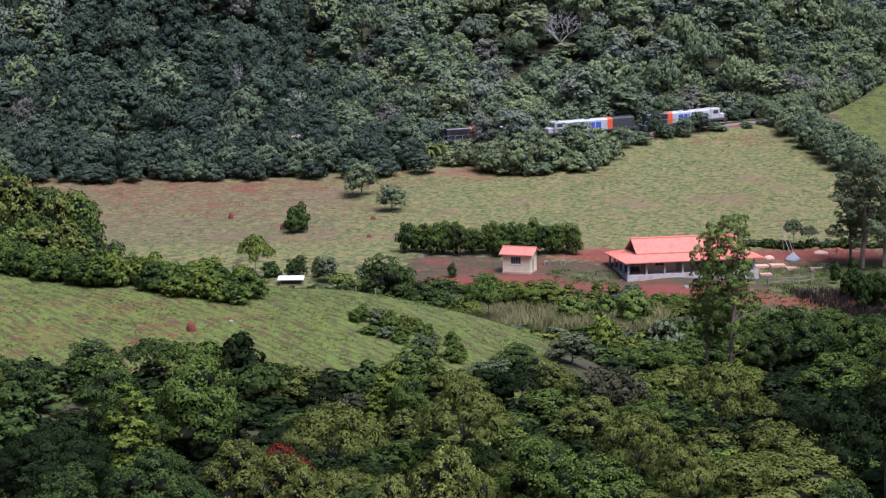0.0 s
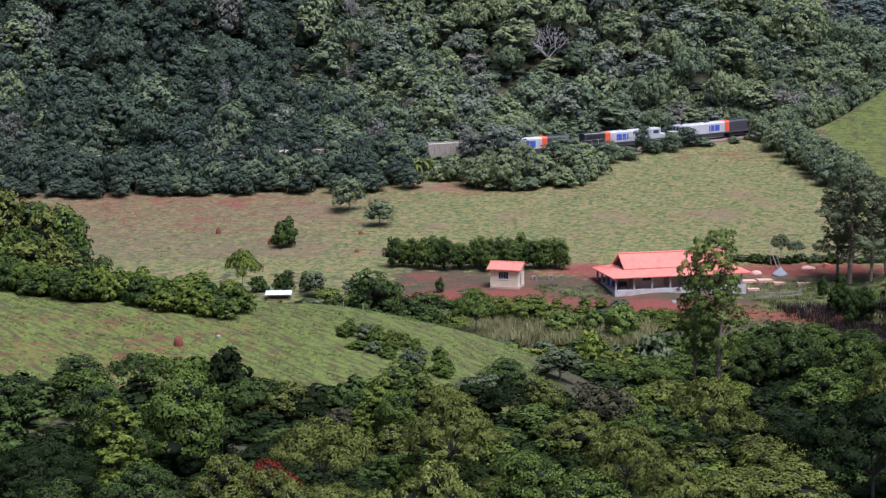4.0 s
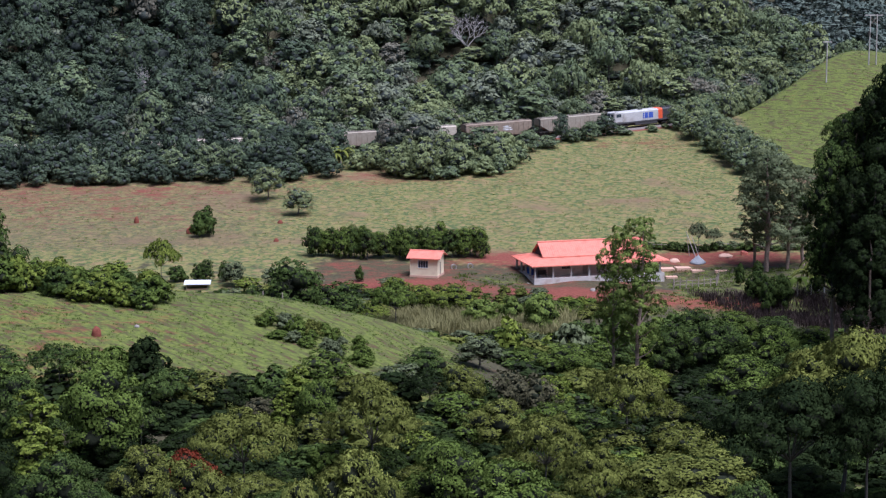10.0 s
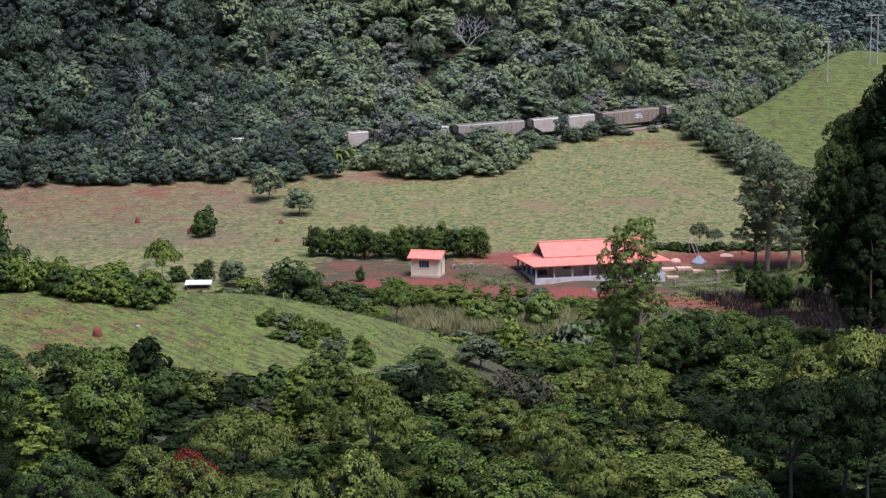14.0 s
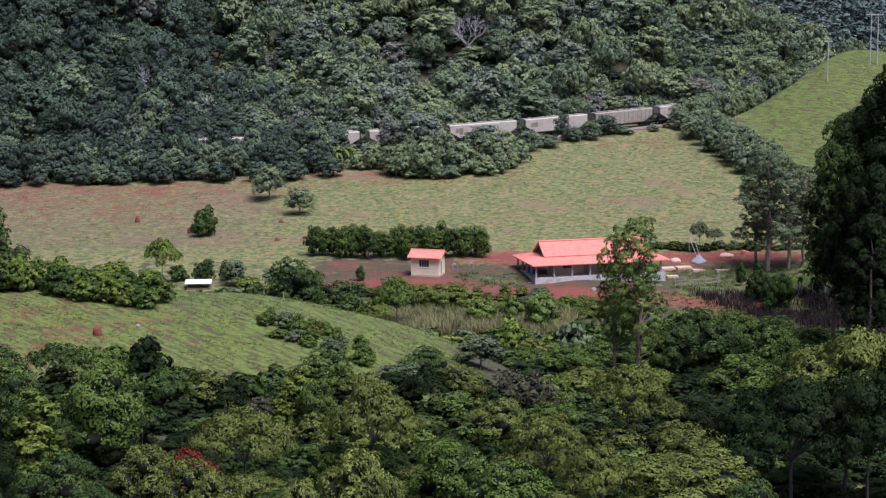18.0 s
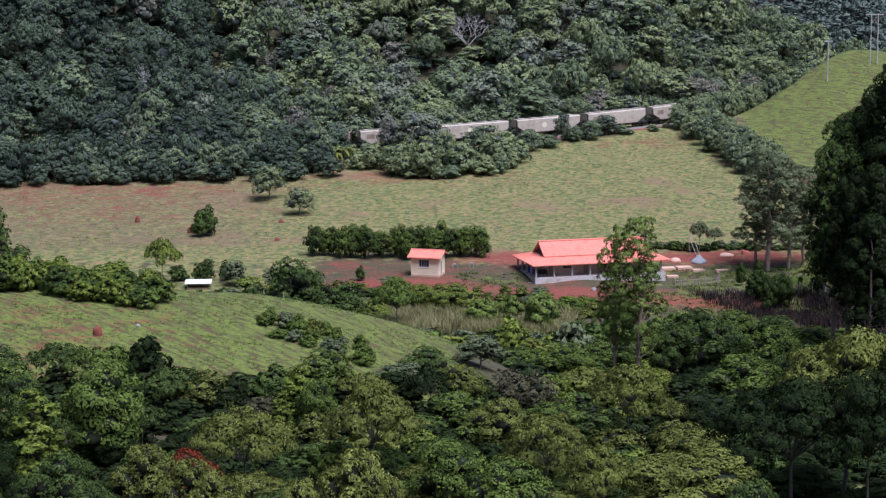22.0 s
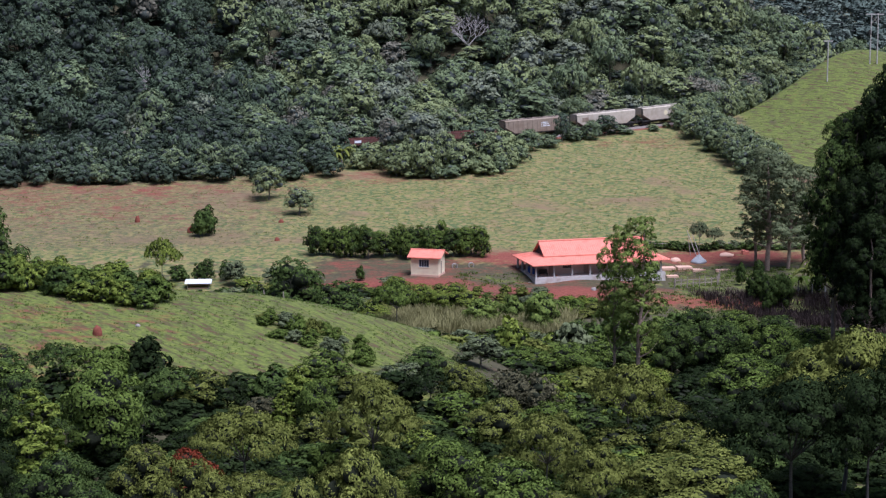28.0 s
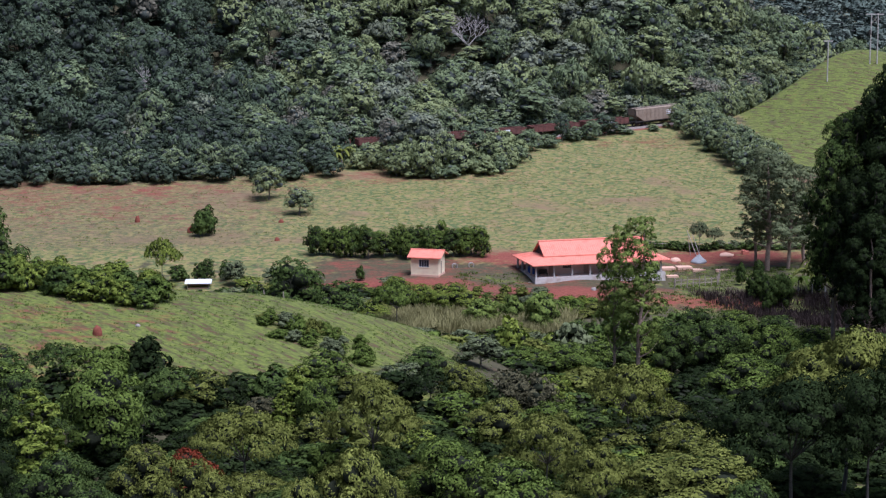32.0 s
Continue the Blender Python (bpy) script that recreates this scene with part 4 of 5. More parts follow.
    for x, y in scatter(rng, -70, 84, 120, 314, 5.2, lambda x, y: abs(x) < 0.30 * y + 5 and (x > 7 or y < 199 + 0.7 * max(0, x + 10) or y > 256) and not (x > -9 and y > 279) and not (x > 34 and y > 286)):
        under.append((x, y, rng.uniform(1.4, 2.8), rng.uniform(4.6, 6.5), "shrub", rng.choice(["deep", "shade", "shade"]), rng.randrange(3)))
    far_wood("valley_undergrowth", [r for r in under if r[1] < 188], "mid", "dense undergrowth on the valley floor, coloured dark as shade", ["deep", "shade"])
    far_wood("marsh_undergrowth", [r for r in under if r[1] >= 188], "low", "low undergrowth round the marshy hollow, coloured dark as shade", ["deep", "shade"])
    # crest hedge on the spur
    for i in range(104):
        k = i / 103
        x = -88 + 54 * k
        y = 249 - 20 * k + rng.uniform(-4, 3)
        plant(rng.choice(["shrub", "shrub", "round"]), rng.choice(["mid", "mid", "deep", "bright"]), "mid", x, y, rng.uniform(3.2, 5.2) * (1 - 0.3 * k), rng.uniform(3.6, 5.2), "along the crest of the green spur", "spur hedge")
    for i in range(36):
        k = i / 35
        plant("shrub", rng.choice(["mid", "olive", "mid", "grey"]), "mid", -20.5 + 12.5 * k + rng.uniform(-1, 1), 222 - 7 * k + rng.uniform(-4.5, 3.5), rng.uniform(0.8, 2.1), rng.uniform(1.4, 2.6), "on the flank of the green spur", "spur flank shrubs")
    # trees along the foot of the spur
    for i in range(20):
        k = i / 19
        x = -56 + 61 * k + rng.uniform(-1.2, 1.2)
        plant(rng.choice(["round", "shrub", "umbrella", "round"]), rng.choice(["deep", "mid", "shade", "olive"]), "mid", x, rng.uniform(186, 196) + 6 * k, rng.uniform(3.6, 5.4), rng.uniform(5.5, 7.5), "at the foot of the green spur", "spur foot trees")
    # the wood in the valley floor
    for x, y in scatter(rng, -62, 84, 122, 262, 7.6, lambda x, y: abs(x) < 0.29 * y + 5 and (x > 9 or y < 184 + 0.7 * max(0, x + 10)) and not (x > 30 and y > 252) and not (x > 22 and y < 166)):
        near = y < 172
        # leaf colours darkened at both sides, in place of dim view corners
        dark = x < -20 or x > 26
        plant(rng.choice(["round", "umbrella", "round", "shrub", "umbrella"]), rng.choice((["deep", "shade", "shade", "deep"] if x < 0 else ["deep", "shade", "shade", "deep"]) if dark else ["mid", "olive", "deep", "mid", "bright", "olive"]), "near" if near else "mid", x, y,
              rng.uniform(2.6, 4.6), rng.uniform(4.5, 7.5), "in the wooded valley", "valley trees")


# ---- houses
def small_house():
    x, y = -5.5, 325.6
    z = ground_z(x, y)
    h = thing("small_house", pose(x, y, z, 0, 0, -14), "small cream-plastered house with an orange clay tile roof", "house")
    W, D, H = 4.75, 4.3, 3.25
    part("plinth", boxes((-0.06, W + 0.06, -0.06, D + 0.06, -0.9, 0.28), bevel=0.02), PINK_SAND, h)
    wx0, wx1, wz0, wz1 = 1.35, 3.15, 1.55, 2.85
    t = 0.16
    for r in ((0, wx0, 0, t, 0.28, H), (wx1, W, 0, t, 0.28, H), (wx0, wx1, 0, t, 0.28, wz0), (wx0, wx1, 0, t, wz1, H)):
        part("wall_panel", boxes(r), PLASTER, h)
    part("wall", boxes((0, W, D - t, D, 0.28, H)), PLASTER, h)
    part("wall", boxes((0, t, t, D - t, 0.28, H)), PLASTER, h)
    dy0, dy1 = 1.55, 2.4
    for r in ((W - t, W, t, dy0, 0.28, H), (W - t, W, dy1, D - t, 0.28, H), (W - t, W, dy0, dy1, 2.35, H)):
        part("wall_panel", boxes(r), PLASTER, h)
    for gx in (0.0, W - t):
        bm = bmesh.new()
        pts = [(gx, 0, H), (gx, D, H), (gx, D / 2, H + 0.72)]
        v = [bm.verts.new(p) for p in pts] + [bm.verts.new((p[0] + t, p[1], p[2])) for p in pts]
        for f in ((0, 1, 2), (5, 4, 3), (0, 3, 4, 1), (1, 4, 5, 2), (2, 5, 3, 0)):
            bm.faces.new([v[i] for i in f])
        part("gable", bm, PLASTER, h)
    o = 0.55
    for side in (0, 1):
        s = -1 if side == 0 else 1
        y_e, z_e = (-o, H - 0.02) if side == 0 else (D + o, H - 0.02)
        r = part("roof_slope", slab(bmesh.new(), [(-o, y_e, z_e), (W + o, y_e, z_e), (W + o, D / 2, H + 0.9), (-o, D / 2, H + 0.9)], 0.12), TILE, h)
        n = 23
        for i in range(n):
            px = -o + (i + 0.5) * (W + 2 * o) / n
            bm = tube(bmesh.new(), (px, y_e - 0.03 * -s, z_e + 0.02), (px, D / 2, H + 0.9), 0.05, 0.05, 6)
            q = part("tile_strip", bm, TILE, r)
    part("ridge_cap", tube(bmesh.new(), (-o - 0.05, D / 2, H + 0.93), (W + o + 0.05, D / 2, H + 0.93), 0.13, 0.13, 8), TILE, h)
    for gx in (-o, W + o - 0.05):
        part("bargeboard", slab(bmesh.new(), [(gx, -o, H - 0.06), (gx + 0.05, -o, H - 0.06), (gx + 0.05, D / 2, H + 0.84), (gx, D / 2, H + 0.84)], 0.16), PLASTER, h)
    w = part("window", boxes((wx0, wx1, 0.03, 0.09, wz0, wz0 + 0.07), (wx0, wx1, 0.03, 0.09, wz1 - 0.07, wz1), (wx0, wx0 + 0.07, 0.03, 0.09, wz0, wz1), (wx1 - 0.07, wx1, 0.03, 0.09, wz0, wz1)), WHITE, h, "white-framed window with dark panes")
    for i in range(4):
        a = wx0 + 0.07 + i * 0.415
        part("pane", boxes((a, a + 0.385, 0.055, 0.065, wz0 + 0.07, wz1 - 0.07)), GLASS, w)
        if i:
            part("mullion", boxes((a - 0.03, a, 0.03, 0.09, wz0 + 0.07, wz1 - 0.07)), WHITE, w)
    part("window_sill", boxes((wx0 - 0.08, wx1 + 0.08, -0.07, 0.02, wz0 - 0.07, wz0)), PLASTER, h)
    d = part("door", boxes((W - 0.1, W - 0.05, dy0, dy1, 0.28, 2.35)), TIMBER, h, "brown wooden door")
    part("door_handle", boxes((W - 0.05, W - 0.01, dy0 + 0.08, dy0 + 0.14, 1.2, 1.26)), STEEL, d)


def farmhouse():
    x, y = 15.2, 323.6
    z = 2.92
    h = thing("farmhouse", pose(x, y, z, 0, 0, 15.5), "long single-storey farmhouse with an orange tile roof and verandah", "house")
    L, D, F, E = 23.2, 10.4, 1.2, 3.42
    part("plinth", boxes((0, L, 0, D, -1.4, F), bevel=0.03), PLINTH, h, "pale concrete plinth")
    part("plinth", boxes((-0.9, 0.0, 1.0, D, -1.4, 0.35), bevel=0.03), PLINTH, h, "lower pale concrete step")
    v = 2.3
    # inner walls with openings along the front
    gaps = [(3.1, 4.1, F, 3.0), (5.6, 7.2, F + 1.05, 3.0), (9.3, 10.2, F, 3.0), (12.2, 13.8, F + 1.05, 3.0), (16.0, 17.6, F + 1.05, 3.0)]
    rows, at = [], v
    for a, b, lo, hi in gaps:
        rows.append((at, a, v, v + 0.18, F, 3.9))
        if lo > F:
            rows.append((a, b, v, v + 0.18, F, lo))
        rows.append((a, b, v, v + 0.18, hi, 3.9))
        at = b
    rows.append((at, L - v, v, v + 0.18, F, 3.9))
    for r in rows:
        part("wall_panel", boxes(r), RENDERED, h)
    part("wall", boxes((v, v + 0.18, v + 0.18, D - v, F, 3.9)), RENDERED, h)
    part("wall", boxes((L - v - 0.18, L - v, v + 0.18, D - v, F, 3.9)), RENDERED, h)
    part("wall", boxes((v + 0.18, L - v - 0.18, D - v - 0.18, D - v, F, 3.9)), RENDERED, h)
    for a, b, lo, hi in gaps:
        if lo > F:
            w = part("window", boxes((a, b, v + 0.04, v + 0.1, lo, lo + 0.08), (a, b, v + 0.04, v + 0.1, hi - 0.08, hi), (a, a + 0.08, v + 0.04, v + 0.1, lo, hi), (b - 0.08, b, v + 0.04, v + 0.1, lo, hi)), STEEL, h)
            for k in range(2):
                c = a + 0.08 + k * (b - a - 0.16) / 2
                part("pane", boxes((c + 0.02, c + (b - a - 0.16) / 2 - 0.02, v + 0.06, v + 0.075, lo + 0.08, hi - 0.08)), GLASS, w)
        else:
            part("door", boxes((a, b, v + 0.05, v + 0.1, lo, hi)), TIMBER, h, "plain wooden door")
    # verandah posts
    places = [(0.2 + i * 3.17, 0.2) for i in range(8)] + [(0.2, 2.8), (0.2, 5.2), (0.2, 7.6), (0.2, D - 0.2), (L - 0.2, 3.4), (L - 0.2, 6.8), (L - 0.2, D - 0.2)]
    for px, py in places:
        p = part("post", boxes((px - 0.14, px + 0.14, py - 0.14, py + 0.14, F, E - 0.12), bevel=0.015), CONCRETE, h)
        part("post_base", boxes((px - 0.2, px + 0.2, py - 0.2, py + 0.2, F, F + 0.14)), CONCRETE, p)
    part("beam", boxes((0.05, L - 0.05, 0.1, 0.3, E - 0.14, E + 0.04)), TIMBER, h)
    part("beam", boxes((0.1, 0.3, 0.3, D, E - 0.14, E + 0.04)), TIMBER, h)
    part("beam", boxes((L - 0.3, L - 0.1, 0.3, D, E - 0.14, E + 0.04)), TIMBER, h)
    # skirt roof
    o, u, zu = 0.65, 2.55, 4.3
    lo, hi = E - 0.02, zu
    a0, a1, b0, b1 = -o, L + o, -o, D + o
    c0, c1, d0, d1 = u, L - u, u, D - u

    def slope(name, corners, label=""):
        r = part(name, slab(bmesh.new(), corners, 0.14), TILE, h, label)
        p = [Vector(c) for c in corners]
        n = max(4, int((p[1] - p[0]).length / 0.36))
        for i in range(n):
            k = (i + 0.5) / n
            q0, q1 = p[0].lerp(p[1], k), p[3].lerp(p[2], k)
            part("tile_strip", tube(bmesh.new(), q0 - Vector((0, 0, 0.01)), q1 - Vector((0, 0, 0.01)), 0.06, 0.06, 6), TILE, r)

    slope("verandah_roof", [(a0, b0, lo), (a1, b0, lo), (c1, d0, hi), (c0, d0, hi)], "orange clay tile verandah roof")
    slope("verandah_roof", [(a0, b1, lo), (a0, b0, lo), (c0, d0, hi), (c0, d1, hi)])
    slope("verandah_roof", [(a1, b0, lo), (a1, b1, lo), (c1, d1, hi), (c1, d0, hi)])
    slope("verandah_roof", [(a1, b1, lo), (a0, b1, lo), (c0, d1, hi), (c1, d1, hi)])
    # main gabled roof
    m, zr, zl = D / 2, 6.5, 4.2
    g0, g1 = u - 0.35, L - u + 0.35
    slope("main_roof", [(g0, d0 - 0.35, zl + 0.2), (g1, d0 - 0.35, zl + 0.2), (g1, m, zr), (g0, m, zr)], "orange clay tile main roof")
    slope("main_roof", [(g1, d1 + 0.35, zl + 0.2), (g0, d1 + 0.35, zl + 0.2), (g0, m, zr), (g1, m, zr)])
    part("ridge_cap", tube(bmesh.new(), (g0 - 0.05, m, zr + 0.04), (g1 + 0.05, m, zr + 0.04), 0.15, 0.15, 8), TILE, h)
    # solid gable ends in near-black, painting the shade under the roof
    for gx in (u, L - u - 0.15):
        bm = bmesh.new()
        pts = [(gx, d0, 3.9), (gx, d1, 3.9), (gx, d1, zl), (gx, m, zr - 0.2), (gx, d0, zl)]
        vv = [bm.verts.new(p) for p in pts] + [bm.verts.new((p[0] + 0.15, p[1], p[2])) for p in pts]
        bm.faces.new(vv[:5])
        bm.faces.new(vv[5:][::-1])
        for i in range(5):
            j = (i + 1) % 5
            bm.faces.new((vv[i], vv[5 + i], vv[5 + j], vv[j]))
        part("gable", bm, DARK, h, "gable end coloured dark for shade under the roof")
    # loose things on the verandah
    base = h.matrix_basis

    def set_down(name, px, py, label, cat, build):
        t = new(name)
        t.matrix_basis = base @ pose(px, py, F)
        tagged(t, label, cat)
        build(t)

    def drum(t):
        bm = bmesh.new()
        for z0, z1, r0, r1 in ((0, 0.85, 0.36, 0.36), (0.85, 0.95, 0.36, 0.3)):
            tube(bm, (0, 0, z0), (0, 0, z1), r0, r1, 12)
        part("body", bm, BLUE_DRUM, t)
        for zz in (0.28, 0.58):
            part("hoop", tube(bmesh.new(), (0, 0, zz), (0, 0, zz + 0.05), 0.385, 0.385, 12), BLUE_DRUM, t)
    for px, py in ((0.9, 4.0), (0.9, 5.1), (0.95, 6.3)):
        set_down("plastic_drum", px, py, "blue plastic drum standing on the verandah", "drum", drum)

    def bench(t):
        part("seat", boxes((-0.75, 0.75, -0.3, 0.3, 0.42, 0.5), bevel=0.02), DARK, t)
        part("backrest", boxes((-0.75, 0.75, 0.24, 0.34, 0.5, 1.15), bevel=0.03), DARK, t)
        for a in (-0.68, 0.62):
            for b in (-0.27, 0.2):
                part("leg", boxes((a, a + 0.07, b, b + 0.07, 0, 0.42)), DARK, t)
        for a in (-0.75, 0.67):
            part("armrest", boxes((a, a + 0.08, -0.28, 0.3, 0.68, 0.74)), DARK, t)
    set_down("bench", 1.9, 1.5, "dark seat standing on the verandah", "bench", bench)


small_house()
farmhouse()


# ---- the train
def bogie(parent, x, mat=STEEL):
    b = part("bogie", boxes((x - 1.3, x + 1.3, -0.95, -0.75, 0.35, 0.62), (x - 1.3, x + 1.3, 0.75, 0.95, 0.35, 0.62), (x - 0.25, x + 0.25, -0.95, 0.95, 0.4, 0.75)), mat, parent)
    for dx in (-0.85, 0.85):
        for s in (-0.62, 0.55):
            part("wheel", tube(bmesh.new(), (x + dx, s, 0.42), (x + dx, s + 0.07, 0.42), 0.42, 0.42, 14), STEEL, b)


def shell(bm, prof, xs):
    """A hull from cross-sections: prof(x) gives (y, z) points, the same number at each x."""
    rings = [[bm.verts.new((x, y, z)) for y, z in prof(x)] for x in xs]
    n = len(rings[0])
    for a, b in zip(rings, rings[1:]):
        for i in range(n):
            bm.faces.new((a[i], a[(i + 1) % n], b[(i + 1) % n], b[i]))
    bm.faces.new(rings[0][::-1])
    bm.faces.new(rings[-1])
    return bm


def hopper_car(paint, label, ribs, badge):
    c = thing("hopper_wagon", Matrix(), label, "railway wagon", "train")
    Lh = 8.55
    # side of the hull: full above, the end sheets slope in towards the outlets
    bm = bmesh.new()
    outline = [(-7.95, 3.95), (7.95, 3.95), (7.95, 2.55), (5.6, 1.1), (-5.6, 1.1), (-7.95, 2.55)]
    a = [bm.verts.new((x, -1.45, z)) for x, z in outline]
    b = [bm.verts.new((x, 1.45, z)) for x, z in outline]
    bm.faces.new(a)
    bm.faces.new(b[::-1])
    for i in range(6):
        j = (i + 1) % 6
        bm.faces.new((a[i], b[i], b[j], a[j]))
    part("hull", bm, paint, c)
    bm = shell(bmesh.new(), lambda x: [(-1.47, 3.9), (-1.30, 4.06), (-0.6, 4.18), (0.6, 4.18), (1.30, 4.06), (1.47, 3.9)], [-8.0, 8.0])
    roof = part("roof", bm, paint, c)
    for i in range(5):
        x = -6.2 + i * 3.1
        part("hatch", boxes((x - 0.6, x + 0.6, -0.4, 0.4, 4.16, 4.27), bevel=0.03), paint, roof)
    part("running_board", boxes((-8.0, 8.0, -0.85, -0.5, 4.2, 4.24)), STEEL, roof)
    if ribs:
        for i in range(13):
            x = -7.2 + i * 1.2
            z0 = 1.15 if abs(x) < 5.7 else 1.15 + (abs(x) - 5.6) * 0.62
            for s in (-1.53, 1.45):
                part("rib", boxes((x - 0.06, x + 0.06, s, s + 0.08, z0, 3.88)), paint, c)
    part("sill", boxes((-8.3, 8.3, -1.4, -1.2, 0.92, 1.12), (-8.3, 8.3, 1.2, 1.4, 0.92, 1.12)), STEEL, c)
    part("underframe", boxes((-8.4, 8.4, -0.35, 0.35, 0.72, 1.06)), STEEL, c)
    for e in (-1, 1):
        x = e * 8.2
        p = part("end_platform", boxes((min(x, x - e * 0.9), max(x, x - e * 0.9), -1.35, 1.35, 1.0, 1.08)), STEEL, c)
        for y in (-1.3, 1.22):
            part("end_post", boxes((x - 0.05, x + 0.05, y, y + 0.08, 1.08, 3.9)), STEEL, p)
        lad = part("ladder", boxes((x - 0.04, x + 0.04, -1.42, -1.36, 1.0, 3.95), (x - e * 0.5 - 0.04, x - e * 0.5 + 0.04, -1.42, -1.36, 1.0, 3.95)), STEEL, c)
        for k in range(6):
            part("rung", boxes((min(x, x - e * 0.5), max(x, x - e * 0.5), -1.42, -1.38, 1.3 + k * 0.45, 1.34 + k * 0.45)), STEEL, lad)
        part("coupler", boxes((min(e * 8.4, e * 9.05), max(e * 8.4, e * 9.05), -0.12, 0.12, 0.72, 0.96)), STEEL, c)
        bogie(c, e * 6.6)
    for i in range(3):
        x = -3.6 + i * 3.6
        bm = bmesh.new()
        bmesh.ops.create_cone(bm, cap_ends=True, segments=4, radius1=0.5, radius2=1.5, depth=0.6, matrix=pose(x, 0, 0.82, 0, 0, 45))
        part("outlet", bm, STEEL, c)
    if badge == "round":
        bm = bmesh.new()
        bmesh.ops.create_cone(bm, cap_ends=True, segments=24, radius1=0.6, radius2=0.6, depth=0.02, matrix=pose(-1.2, -1.465, 2.55, 90))
        part("badge", bm, HOPPER_YELLOW, c, "pale yellow round emblem")
    elif badge == "panel":
        part("stencil_panel", boxes((-6.6, -4.9, -1.47, -1.45, 2.3, 3.3)), HOPPER_BROWN, c, "brown stencil panel")
    elif badge == "bars":
        for k in range(3):
            part("marking", boxes((1.0, 3.2 - 0.3 * k, -1.47, -1.45, 2.2 + 0.4 * k, 2.4 + 0.4 * k)), WHITE, c, "white marking bars")
    return c


def gondola_car():
    c = thing("gondola_wagon", Matrix(), "low rust-brown open gondola wagon in the train", "railway wagon", "train")
    part("floor", boxes((-6.2, 6.2, -1.35, 1.35, 1.0, 1.12)), GONDOLA, c)
    for s in (-1.42, 1.32):
        w = part("side", boxes((-6.2, 6.2, s, s + 0.1, 1.0, 2.25)), GONDOLA, c)
        part("top_rail", boxes((-6.25, 6.25, s - 0.04, s + 0.14, 2.25, 2.36)), GONDOLA, w)
        for i in range(11):
            x = -6.0 + i * 1.2
            part("stake", boxes((x - 0.06, x + 0.06, s - 0.07 if s < 0 else s + 0.1, s if s < 0 else s + 0.17, 0.95, 2.25)), GONDOLA, w)
    for x in (-6.25, 6.15):
        part("end_wall", boxes((x, x + 0.1, -1.32, 1.32, 1.0, 2.25)), GONDOLA, c)
    part("marking", boxes((0.4, 1.9, -1.5, -1.425, 1.5, 2.05)), WHITE, c, "white stencil panel")
    part("underframe", boxes((-6.5, 6.5, -0.35, 0.35, 0.7, 0.98)), STEEL, c)
    for e in (-1, 1):
        part("coupler", boxes((min(e * 6.5, e * 7.05), max(e * 6.5, e * 7.05), -0.12, 0.12, 0.72, 0.96)), STEEL, c)
        bogie(c, e * 4.6)
    return c


